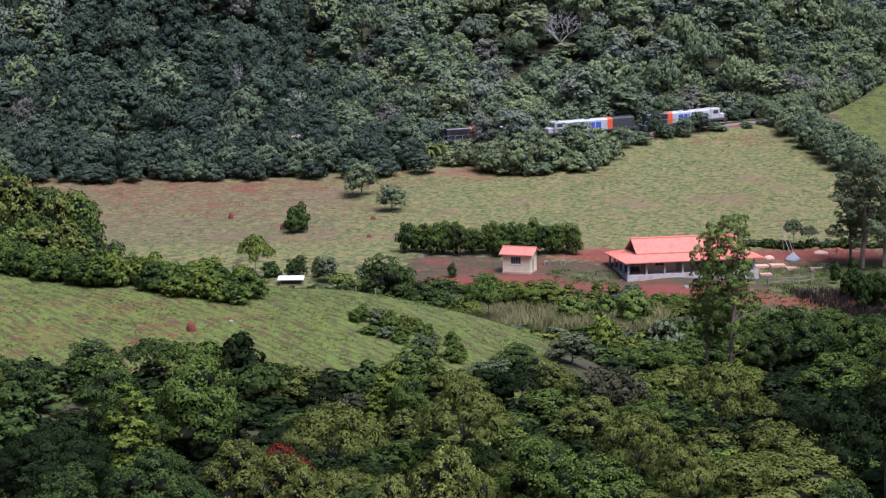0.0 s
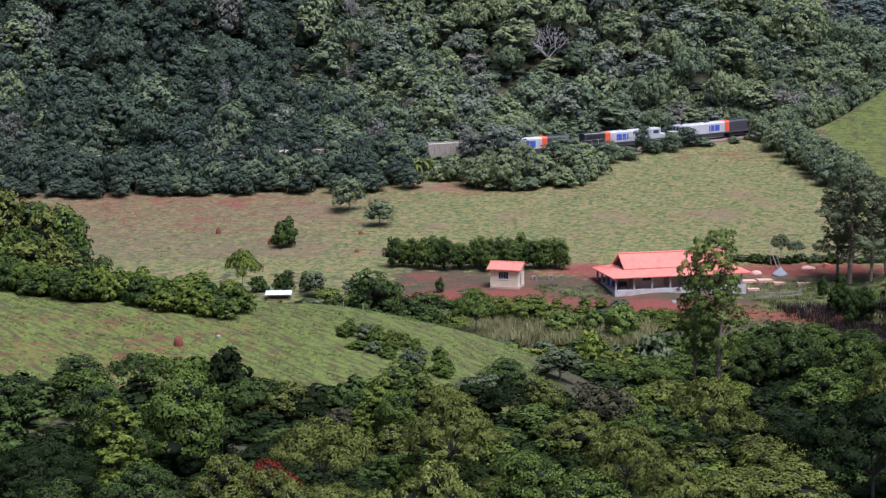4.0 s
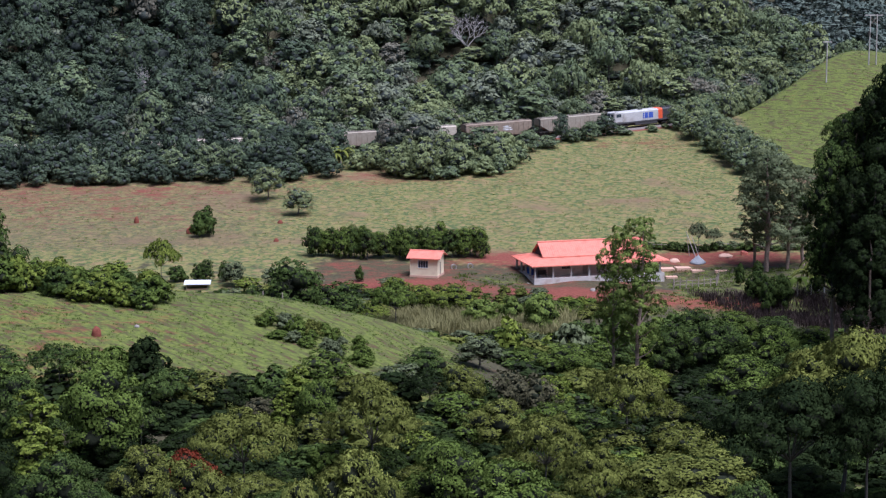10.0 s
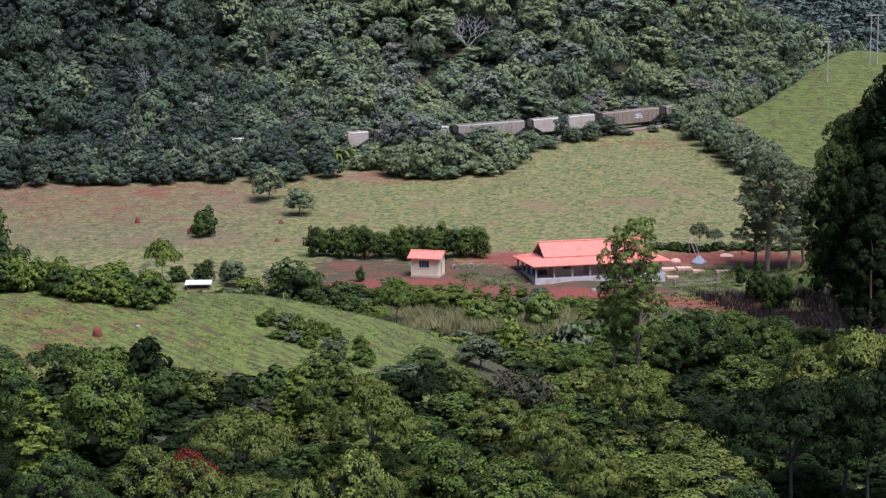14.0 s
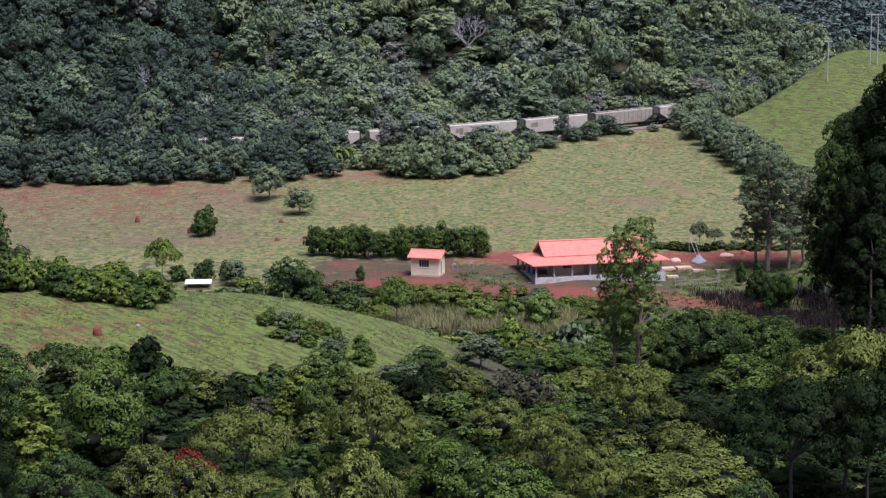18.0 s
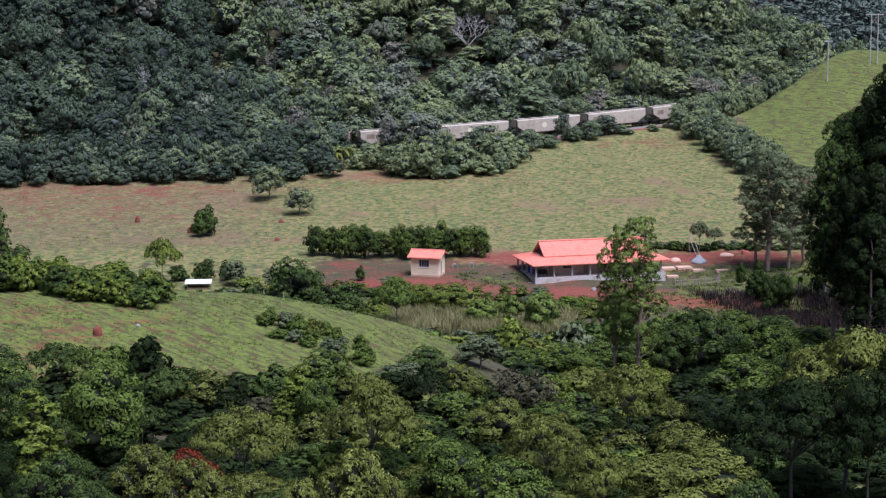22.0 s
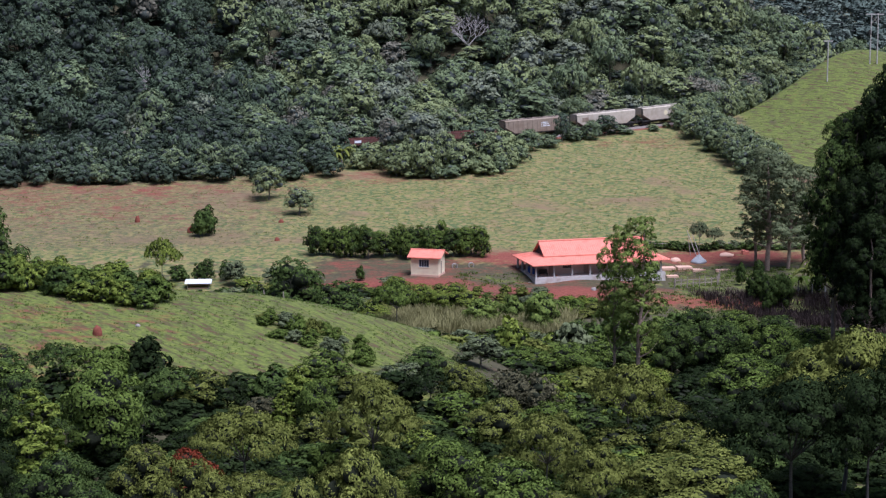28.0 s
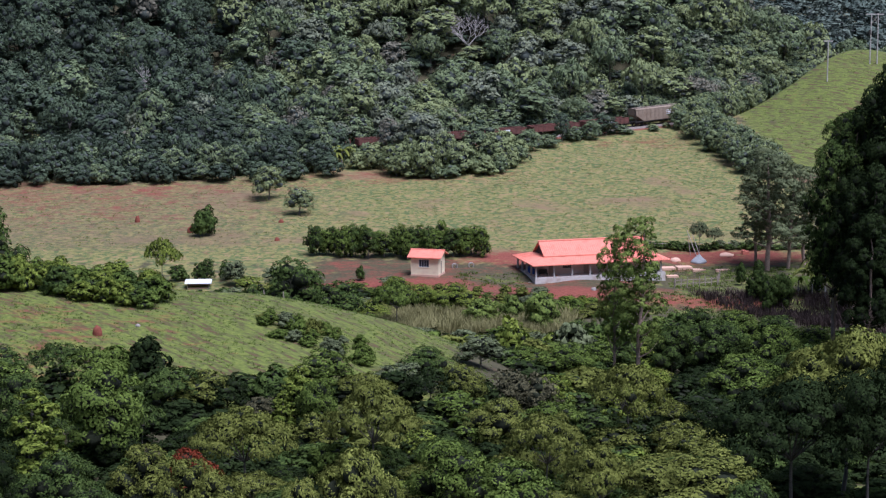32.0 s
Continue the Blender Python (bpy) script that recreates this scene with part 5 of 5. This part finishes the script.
def locomotive():
    """Cab towards +x, pale hood, an orange band, and the dark radiator end towards -x."""
    c = thing("locomotive", Matrix(), "pale grey diesel locomotive with an orange band and charcoal rear", "locomotive", "train")
    part("frame", boxes((-10.6, 10.6, -1.4, 1.4, 1.05, 1.45), bevel=0.04), LOCO_DARK, c)
    part("fuel_tank", boxes((-3.2, 3.2, -1.35, 1.35, 0.4, 1.05), bevel=0.12), LOCO_DARK, c)
    hood = shell(bmesh.new(), lambda x: [(-1.3, 1.45), (-1.3, 3.6), (-1.0, 3.9), (1.0, 3.9), (1.3, 3.6), (1.3, 1.45)], [-3.4, 6.4])
    body = part("hood", hood, LOCO_GREY, c, "pale grey engine hood")
    band = shell(bmesh.new(), lambda x: [(-1.315, 1.45), (-1.315, 3.61), (-1.01, 3.92), (1.01, 3.92), (1.315, 3.61), (1.315, 1.45)], [-4.6, -3.4])
    part("band", band, LOCO_ORANGE, c, "orange band round the hood")
    rear = shell(bmesh.new(), lambda x: [(-1.28, 1.45), (-1.28, 3.6), (-1.0, 3.95), (1.0, 3.95), (1.28, 3.6), (1.28, 1.45)], [-9.6, -4.6])
    rr = part("radiator_section", rear, LOCO_DARK, c, "charcoal radiator section")
    for i in range(8):
        z = 2.0 + i * 0.2
        part("louvre", boxes((-9.2, -5.0, -1.34, -1.28, z, z + 0.1)), STEEL, rr)
    part("roof_edge", boxes((-9.7, -4.6, -1.36, -1.0, 3.78, 3.9)), LOCO_GREY, rr)
    for i in range(3):
        part("fan_housing", tube(bmesh.new(), (-8.6 + i * 1.5, 0, 3.9), (-8.6 + i * 1.5, 0, 4.1), 0.62, 0.6, 12), STEEL, rr)
    for i in range(7):
        x = -2.9 + i * 1.3
        part("hood_door", boxes((x, x + 1.1, -1.33, -1.3, 1.65, 3.4), bevel=0.008), LOCO_GREY, body)
    part("exhaust_stack", boxes((0.3, 1.3, -0.3, 0.3, 3.88, 4.1)), STEEL, body)
    # painted mark: plain blue bars on both sides
    for side in (-1.35, 1.34):
        for x0, x1 in ((-1.9, -0.65), (-0.45, 0.45), (0.65, 0.95)):
            part("painted_bar", boxes((x0, x1, side, side + 0.01, 1.9, 3.25)), BLUE, body, "blue painted bar")
    # cab and short nose
    cab = part("cab", boxes((6.4, 9.0, -1.4, 1.4, 1.45, 3.95), bevel=0.16), LOCO_GREY, c, "pale grey cab")
    part("window", boxes((7.1, 8.4, -1.43, -1.40, 2.75, 3.5)), GLASS, cab)
    part("window", boxes((7.1, 8.4, 1.40, 1.43, 2.75, 3.5)), GLASS, cab)
    for y in (-1.05, 0.2):
        part("windscreen", boxes((8.98, 9.03, y, y + 0.85, 2.8, 3.5)), GLASS, cab)
    part("nose", boxes((9.0, 10.3, -1.1, 1.1, 1.45, 2.6), bevel=0.14), LOCO_GREY, c)
    part("headlight", boxes((9.0, 9.08, -0.3, 0.3, 3.62, 3.84)), WHITE, cab)
    part("horn", tube(bmesh.new(), (7.6, 0.6, 4.02), (8.2, 0.6, 4.02), 0.05, 0.12, 8), STEEL, cab)
    for x0, x1 in ((-10.5, -9.7), (-9.6, 6.2), (9.2, 10.5)):
        r = part("handrail", boxes((x0, x1, -1.42, -1.38, 2.4, 2.44)), LOCO_GREY, c)
        for k in range(int((x1 - x0) / 1.6) + 1):
            part("stanchion", boxes((x0 + k * 1.6, x0 + k * 1.6 + 0.04, -1.42, -1.38, 1.45, 2.4)), LOCO_GREY, r)
    for e in (-1, 1):
        part("pilot", boxes((min(e * 10.6, e * 10.8), max(e * 10.6, e * 10.8), -1.35, 1.35, 0.35, 1.45)), LOCO_DARK, c)
        part("coupler", boxes((min(e * 10.8, e * 11.25), max(e * 10.8, e * 11.25), -0.12, 0.12, 0.72, 0.98)), STEEL, c)
        for s in (-1.41, 1.35):
            part("step", boxes((e * 10.1 - 0.3, e * 10.1 + 0.3, s, s + 0.06, 0.45, 1.05)), LOCO_DARK, c)
        b = part("bogie", boxes((e * 6.8 - 2.2, e * 6.8 + 2.2, -1.15, -0.95, 0.4, 0.8), (e * 6.8 - 2.2, e * 6.8 + 2.2, 0.95, 1.15, 0.4, 0.8), (e * 6.8 - 0.3, e * 6.8 + 0.3, -1.0, 1.0, 0.5, 1.05)), STEEL, c)
        for dx in (-1.6, 0, 1.6):
            for s in (-0.62, 0.55):
                part("wheel", tube(bmesh.new(), (e * 6.8 + dx, s, 0.5), (e * 6.8 + dx, s + 0.07, 0.5), 0.5, 0.5, 14), STEEL, b)
    return c


HOPPER_YELLOW = worn("emblem_yellow", (0.80, 0.68, 0.42), (0.86, 0.76, 0.52), 1.0, 0.6)
TRAIN = []  # (object, place of its middle behind the head of the train, half wheelbase, turned round)
SPEED = 8.98


def longer(car, k):
    """Stretch a car's parts to its true length over the couplers."""
    for ob in car.children_recursive:
        ob.data.transform(Matrix.Diagonal((k, 1, 1, 1)))
    return car


def build_train():
    first = longer(locomotive(), 1.085)
    at = 0.0
    locos = [first] + [copy_thing(first, Matrix()) for _ in range(3)]
    for ob, back in zip(locos, (False, True, False, True)):
        at -= 12.3
        TRAIN.append((ob, at, 7.4, back))
        at -= 12.3
    kinds = [hopper_car(HOPPER, "ribbed grey covered hopper wagon in the train", True, ""),
             hopper_car(HOPPER_WHITE, "pale smooth-sided hopper wagon with a round emblem", False, "round"),
             hopper_car(HOPPER_WHITE, "pale smooth-sided covered hopper wagon in the train", False, "panel"),
             hopper_car(HOPPER_BROWN, "weathered brown-grey ribbed covered hopper wagon", True, "bars")]
    for k in kinds:
        longer(k, 1.05)
    order = (0, 3, 1, 0, 2, 2, 1, 1, 2, 3)
    used = set()
    for k in order:
        ob = kinds[k] if k not in used else copy_thing(kinds[k], Matrix())
        used.add(k)
        at -= 9.5
        TRAIN.append((ob, at, 6.9, False))
        at -= 9.5
    g = gondola_car()
    for k in range(9):
        ob = g if k == 0 else copy_thing(g, Matrix())
        at -= 7.1
        TRAIN.append((ob, at, 4.6, False))
        at -= 7.1


build_train()


def motions():
    times = [0.5 * k for k in range(65)]
    for ob, place, half, back in TRAIN:
        rows = []
        for t in times:
            s = HEAD + SPEED * t + place
            a, b = Vector(rail(s - half)), Vector(rail(s + half))
            d = b - a
            yaw = math.degrees(math.atan2(d.y, d.x)) + (180 if back else 0)
            climb = math.degrees(math.asin(d.z / d.length)) * (-1 if back else 1)
            mid = (a + b) / 2
            rows.append((t, pose(mid.x, mid.y, mid.z, 0, -climb, yaw)))
        walk(ob, rows)


# ---- smaller things of the farm
def lump(name, x, y, w, h, mat, label, category, group="", seed=1, sharp=1.0):
    """A rounded heap or mound with an uneven skin, sunk a little into the ground."""
    bm = bmesh.new()
    bmesh.ops.create_icosphere(bm, subdivisions=3, radius=1)
    for v in bm.verts:
        k = 1 + 0.22 * noise.noise(v.co * 1.7 + Vector((seed * 7.3, 0, 0))) + 0.1 * noise.noise(v.co * 4.1 + Vector((0, seed * 3.1, 0)))
        r = max(0.0, 1 - abs(v.co.z)) if sharp < 1 else 1
        v.co = Vector((v.co.x * w / 2 * k, v.co.y * w / 2 * k, v.co.z * h * k))
    for v in bm.verts:
        v.co.z = max(v.co.z, -0.25)
        if sharp < 1:
            t = min(1, max(0, v.co.z / h))
            v.co.x *= 1 - 0.55 * t
            v.co.y *= 1 - 0.55 * t
    ob = part(name, bm, mat, smooth=True)
    ob.location = (x, y, ground_z(x, y))
    return tagged(ob, label, category, group)


for i, (x, y, w, h) in enumerate(((-38.2, 213.6, 1.05, 1.05), (-57.8, 368.9, 1.0, 1.3), (-46.7, 360.2, 1.2, 1.2), (-30.6, 367.9, 1.1, 0.6), (-30.2, 353.5, 1.0, 0.6))):
    lump("termite_mound", x, y, w, h, RED_EARTH, "red earth termite mound standing in the grass", "termite mound", "termite mounds", i + 1)
lump("gravel_mound", 44.2, 338.0, 2.9, 1.15, GRAVEL, "conical heap of grey gravel on bare ground", "gravel heap", seed=4, sharp=0.5)
lump("sandpile", 40.2, 338.5, 1.8, 0.5, PINK_SAND, "low heap of pale pink sand", "sand heap", seed=5)
lump("sandpile", 49.6, 342.6, 2.6, 0.5, PINK_SAND, "spread heap of pale pink sand", "sand heap", seed=6)
for i, (x, y, w) in enumerate(((-34.2, 216.7, 0.55), (14.6, 318.2, 0.7), (16.6, 316.8, 0.5), (24.5, 317.6, 0.9), (26.4, 318.3, 0.6))):
    lump("boulder", x, y, w, w * 0.5, BOULDER, "grey weathered boulder lying in grass", "rock", "boulders", i + 20)


def stack_of_bricks(x, y, turn):
    t = thing("brick_stack", pose(x, y, ground_z(x, y), 0, 0, turn), "stack of orange-red hollow bricks on bare earth", "bricks")
    me = None
    for lay in range(4):
        for i in range(4):
            for j in range(2):
                if lay == 3 and i > 1:
                    continue
                if me is None:
                    ob = part("brick", boxes((0, 0.28, 0, 0.36, 0, 0.19), bevel=0.012), TILE, t)
                    me = ob.data
                else:
                    ob = new("brick", me)
                    ob.parent = t
                ob.location = (i * 0.30, j * 0.39, lay * 0.2)


stack_of_bricks(52.6, 343.0, 12)


def concrete_ring(x, y, turn):
    bm = bmesh.new()
    n = 20
    prof = ((0.5, 0), (0.5, 0.5), (0.36, 0.5), (0.36, 0))
    rings = [[bm.verts.new((r * math.cos(6.2832 * k / n), z, 0.5 + r * math.sin(6.2832 * k / n))) for r, z in prof] for k in range(n)]
    for k in range(n):
        a, b = rings[k], rings[(k + 1) % n]
        for i in range(4):
            bm.faces.new((a[i], a[(i + 1) % 4], b[(i + 1) % 4], b[i]))
    ob = part("concrete_ring", bm, BOULDER)
    ob.matrix_basis = pose(x, y, ground_z(x, y) - 0.18, 0, 0, turn)
    tagged(ob, "pale concrete well ring standing on its edge", "concrete ring", "concrete rings")


for x, y, turn in ((1.9, 332.6, 12), (4.7, 332.9, 5)):
    concrete_ring(x, y, turn)


def floor_slabs():
    for x, y, w, d in ((38.4, 334.6, 2.4, 2.2), (41.2, 335.2, 2.6, 2.4), (43.6, 333.6, 2.2, 1.2), (38.9, 331.9, 2.0, 1.4), (47.5, 331.8, 2.4, 0.8)):
        ob = part("concrete_slab", boxes((-w / 2, w / 2, -d / 2, d / 2, -0.3, 0.14), bevel=0.02), PINK_SAND)
        ob.matrix_basis = pose(x, y, ground_z(x, y), 0, 0, 9)
        tagged(ob, "pale dusty concrete slab laid on red earth", "slab", "yard slabs")


floor_slabs()


def fence_line(x0, y0, x1, y1, n, tall, rails):
    f = thing("fence", pose(x0, y0, 0), "old weathered timber post fence in grass", "fence")
    last = None
    for i in range(n):
        k = i / (n - 1)
        x, y = (x1 - x0) * k, (y1 - y0) * k
        z = ground_z(x0 + x, y0 + y)
        hgt = tall * spin.uniform(0.8, 1.15)
        part("post", tube(bmesh.new(), (x, y, z - 0.3), (x + spin.uniform(-0.12, 0.12), y, z + hgt), 0.09, 0.075, 6), TIMBER, f)
        if last and rails:
            for q in rails:
                part("rail", tube(bmesh.new(), (last[0], last[1], last[2] + q), (x, y, z + q), 0.045, 0.04, 5), TIMBER, f)
        last = (x, y, z)


fence_line(37.8, 318.6, 45.2, 321.2, 8, 1.5, (0.6, 1.2))
fence_line(37.8, 318.8, 38.6, 325.0, 4, 1.5, (0.6, 1.2))
fence_line(45.2, 321.2, 46.2, 326.5, 4, 1.4, ())
fence_line(-33.0, 250.5, -20.0, 243.0, 6, 1.2, ())
fence_line(33.0, 346.2, 74.0, 348.0, 22, 1.3, (0.5, 1.0))


def pole_tool(x, y):
    t = thing("timber_pole_frame", pose(x, y, ground_z(x, y)), "leaning bare timber poles over the gravel heap", "poles")
    part("pole", tube(bmesh.new(), (0.4, 0.3, 0), (-1.4, 0.2, 4.6), 0.09, 0.05, 6), PALE_BARK, t)
    part("pole", tube(bmesh.new(), (1.0, 0.5, 0), (-0.4, 0.1, 3.8), 0.08, 0.05, 6), PALE_BARK, t)
    part("pole", tube(bmesh.new(), (-0.6, 0.8, 0), (-1.2, 0.2, 3.6), 0.06, 0.04, 6), PALE_BARK, t)


pole_tool(43.9, 341.5)


def shed():
    x, y = -41.8, 316.0
    z = ground_z(x, y) - 0.45
    s = thing("shed", pose(x, y, z, 0, 0, 4), "low open shed with a white sheet-metal roof", "shed")
    W, D = 3.7, 2.8
    for px, py in ((0.15, 0.15), (W - 0.15, 0.15), (0.15, D - 0.15), (W - 0.15, D - 0.15)):
        part("post", boxes((px - 0.08, px + 0.08, py - 0.08, py + 0.08, -0.4, 1.5)), TIMBER, s)
    part("wall", boxes((0.1, W - 0.1, D - 0.2, D - 0.08, -0.3, 1.4)), PINK_SAND, s)
    part("wall", boxes((0.1, W - 0.1, 0.2, 0.32, -0.3, 0.7)), PINK_SAND, s)
    r = part("roof", slab(bmesh.new(), [(-0.3, -0.35, 1.5), (W + 0.3, -0.35, 1.5), (W + 0.3, D + 0.3, 1.62), (-0.3, D + 0.3, 1.62)], 0.06), WHITE, s, "white sheet-metal roof")
    for i in range(14):
        px = -0.2 + i * 0.315
        part("corrugation", tube(bmesh.new(), (px, -0.36, 1.51), (px, D + 0.3, 1.63), 0.035, 0.035, 5), WHITE, r)


shed()


def power_pole(x, y, tall, twin):
    z = ground_z(x, y)
    p = thing("power_pole", pose(x, y, z, 0, 0, 8), "twin-pole timber power line support on the knoll" if twin else "single weathered timber power pole on the knoll", "power pole", "power poles")
    legs = (-0.95, 0.95) if twin else (0.0,)
    for a in legs:
        part("pole", tube(bmesh.new(), (a, 0, -1), (a * 0.9, 0, tall), 0.19, 0.13, 8), PALE_BARK, p)
    w = 2.3 if twin else 1.1
    arm = part("crossarm", boxes((-w, w, -0.09, 0.09, tall - 0.35, tall - 0.12)), PALE_BARK, p)
    for a in (-w + 0.15, 0, w - 0.15):
        part("insulator", tube(bmesh.new(), (a, 0, tall - 0.12), (a, 0, tall + 0.22), 0.09, 0.05, 8), STEEL, arm)
    if twin:
        part("brace", tube(bmesh.new(), (-0.95, 0, tall - 2.6), (0.9, 0, tall - 0.6), 0.05, 0.05, 5), TIMBER, p)
        part("brace", tube(bmesh.new(), (0.95, 0, tall - 2.6), (-0.9, 0, tall - 0.6), 0.05, 0.05, 5), TIMBER, p)
        part("transformer", tube(bmesh.new(), (-1.25, -0.3, tall - 5.2), (-1.25, -0.3, tall - 4.1), 0.3, 0.3, 10), STEEL, p)


power_pole(106.0, 489.0, 12.4, True)
power_pole(93.0, 480.0, 10.0, False)


def bare_tree(x, y, h, wide, spread, seed, sunk):
    """A leafless tree: forked limbs that end in a haze of twigs."""
    rng = np.random.default_rng(seed)
    paths = []

    def grow_limb(a, d, length, r, depth):
        b = a + d * length
        paths.append((tuple(a), tuple(b), r, r * 0.6, 2, length * 0.07))
        if depth == 0:
            return
        fork = 5 if depth in (1, 5) else 3
        turn = rng.uniform(0, 6.283)
        for i in range(fork):
            az = turn + 6.283 * i / fork + rng.uniform(-0.8, 0.8)
            n = d + spread * rng.uniform(0.5, 1.4) * np.array([math.cos(az), math.sin(az), rng.uniform(-0.1, 0.35)])
            grow_limb(b - d * length * rng.uniform(0, 0.25), n / np.linalg.norm(n), length * rng.uniform(0.55, 0.8), r * 0.55, depth - 1)

    grow_limb(np.array([0.0, 0, -1]), np.array([0.03, 0, 1.0]), h * 0.30, h * 0.019, 5)
    v, f = wood(rng, paths)
    v = v * np.array([wide / np.ptp(v[:, 0]), wide / np.ptp(v[:, 1]), h / v[:, 2].max()])
    t = thing("bare_tree", pose(x, y, ground_z(x, y) + sunk), "pale leafless tree standing out of the forest", "tree")
    part_me = raw_mesh("trunk", v, f, [PALE_BARK], smooth=True)
    ob = new("crown", part_me)
    ob.parent = t


bare_tree(6.2, 512.0, 12.5, 13.5, 0.75, 3, 0.0)
bare_tree(-73.6, 488.0, 11.5, 6.5, 0.55, 7, 0.0)
bare_tree(-46.0, 529.0, 13.0, 5.0, 0.45, 9, 0.0)


def banana(x, y, tall, n, seed, lean=0.0, mat="bright"):
    """A banana clump: fleshy stems and long arching torn leaves."""
    rng = random.Random(seed)
    t = thing("banana_plant", pose(x, y, ground_z(x, y)), "banana plant with long arching ragged green leaves", "banana plant", "banana plants")
    part("stem", tube(bmesh.new(), (0, 0, -0.2), (lean, 0, tall * 0.5), 0.16, 0.1, 8), PALE_BARK, t)
    for i in range(n):
        a = 6.283 * i / n + rng.uniform(-0.4, 0.4)
        ln, wd, up = tall * rng.uniform(0.55, 0.8), 0.40 * rng.uniform(0.8, 1.2), rng.uniform(0.5, 1.3)
        bm = bmesh.new()
        prev = None
        for k in range(9):
            s = k / 8
            r = ln * (s - 0.18 * s * s)
            z = tall * 0.5 + ln * (up * s - (0.55 + up * 0.75) * s * s)
            w = wd * math.sin(3.1416 * min(1, 0.12 + 0.88 * s)) * (1 if k % 2 else 0.82) + 0.02
            c, q = Vector((lean + r * math.cos(a), r * math.sin(a), z)), Vector((-math.sin(a), math.cos(a), 0))
            row = [bm.verts.new(c - q * w - Vector((0, 0, w * 0.35))), bm.verts.new(c), bm.verts.new(c + q * w - Vector((0, 0, w * 0.35)))]
            if prev:
                bm.faces.new((prev[0], prev[1], row[1], row[0]))
                bm.faces.new((prev[1], prev[2], row[2], row[1]))
            prev = row
        part("leaf", bm, LEAF[mat], t)


for i, (x, y, tall) in enumerate(((57.0, 312.6, 5.0), (59.3, 313.4, 6.6), (61.2, 312.0, 7.6), (63.2, 314.6, 7.2), (65.0, 313.6, 6.2), (61.0, 315.6, 8.2))):
    banana(x, y, tall, 9, i + 3, mat="olive" if i % 2 else "mid")
for i, (x, y, tall) in enumerate(((-23.6, 424.5, 5.0), (-22.0, 424.0, 6.2))):
    banana(x, y, tall, 9, i + 30, mat="yellow")


# ---- grasses, reeds and stalks that nobody could count
def tufts(name, places, tall, wide, blades, colour, label, category, slim=1.0):
    rng = np.random.default_rng(len(places))
    p = np.asarray(places, float)
    z = height(p[:, 0], p[:, 1])
    base = np.repeat(np.column_stack((p, z - 0.03)), blades, 0)
    n = len(base)
    a = rng.uniform(0, 6.283, n)
    off = rng.uniform(0, wide, n)
    base[:, 0] += np.cos(a) * off
    base[:, 1] += np.sin(a) * off
    b = rng.uniform(0, 6.283, n)
    h = tall * rng.uniform(0.5, 1.2, n)
    w = (tall * rng.uniform(0.10, 0.2, n) + 0.02) * slim
    d = np.column_stack((np.cos(b), np.sin(b), np.zeros(n)))
    lean = np.column_stack((np.cos(a), np.sin(a), np.zeros(n))) * (h * rng.uniform(0.1, 0.55, n))[:, None]
    tip = base + lean + np.column_stack((np.zeros(n), np.zeros(n), h))
    mid = base + lean * 0.3 + np.column_stack((np.zeros(n), np.zeros(n), h * 0.55))
    v = np.stack((base, mid + d * w[:, None], tip, mid - d * w[:, None]), 1).reshape(-1, 3)
    f = np.arange(n * 4).reshape(-1, 4)
    tint = np.repeat(rng.random(len(p)), blades * 4)
    me = raw_mesh(name, v, f, [LEAF[colour]], tint=tint)
    return tagged(new(name, me), label, category, kind="stuff")


def sprinkle(seed, n, x0, x1, y0, y1, keep):
    rng = np.random.default_rng(seed)
    x, y = rng.uniform(x0, x1, n), rng.uniform(y0, y1, n)
    k = keep(x, y) & (ripple(x * 1.7, y * 1.9) + rng.normal(0, 0.6, n) > -0.2)
    return np.column_stack((x, y))[k]


def in_pasture(x, y):
    g, _ = rail_gap(x, y)
    return (g < -7) & (y > 347) & (y < np.where(x < 0, 411 + 0.10 * x, 500)) & (x < 64)


tufts("pasture_grass", sprinkle(1, 16000, -110, 64, 347, 482, in_pasture), 0.18, 0.4, 7, "grass", "dry tufted pasture grass on a gentle slope", "grass")
tufts("pasture_weeds", sprinkle(2, 1100, -110, 64, 347, 482, in_pasture), 0.22, 0.7, 11, "mid", "scattered green weeds in the pasture", "weeds")
tufts("spur_grass", sprinkle(3, 11000, -75, 9, 186, 246, lambda x, y: x < 6), 0.16, 0.25, 6, "lawn", "short bright green grass on the spur", "grass")
tufts("spur_weeds", sprinkle(4, 420, -75, 9, 186, 246, lambda x, y: x < 6), 0.24, 0.6, 12, "lawn", "scattered low weeds on the green spur", "weeds")
tufts("knoll_grass", sprinkle(5, 4200, 66, 150, 430, 520, lambda x, y: x > 68), 0.22, 0.3, 6, "mid", "green grass tufts on the knoll", "grass")
tufts("yard_grass", sprinkle(6, 6500, -30, 72, 303, 338, lambda x, y: (y < 314) | ((x > 38) & (y < 334)) | ((x > 2) & (x < 13) & (y > 319) & (y < 329))), 0.30, 0.6, 10, "mid", "rough green grass and weeds round the yard", "grass")
tufts("reed_bed", sprinkle(7, 3400, -16, 20, 282, 303, lambda x, y: y > 284), 2.3, 0.9, 9, "reed", "tall tan reed bed in the marshy hollow", "reeds", 0.22)
tufts("dry_stalks", sprinkle(8, 4200, 38, 84, 284, 313, lambda x, y: x > 66 - 0.9 * (y - 284)), 1.4, 1.0, 8, "stalk", "dark brown dried crop stalks in a field", "crop stalks", 0.3)

grow()
HEAD = 24.2
motions()
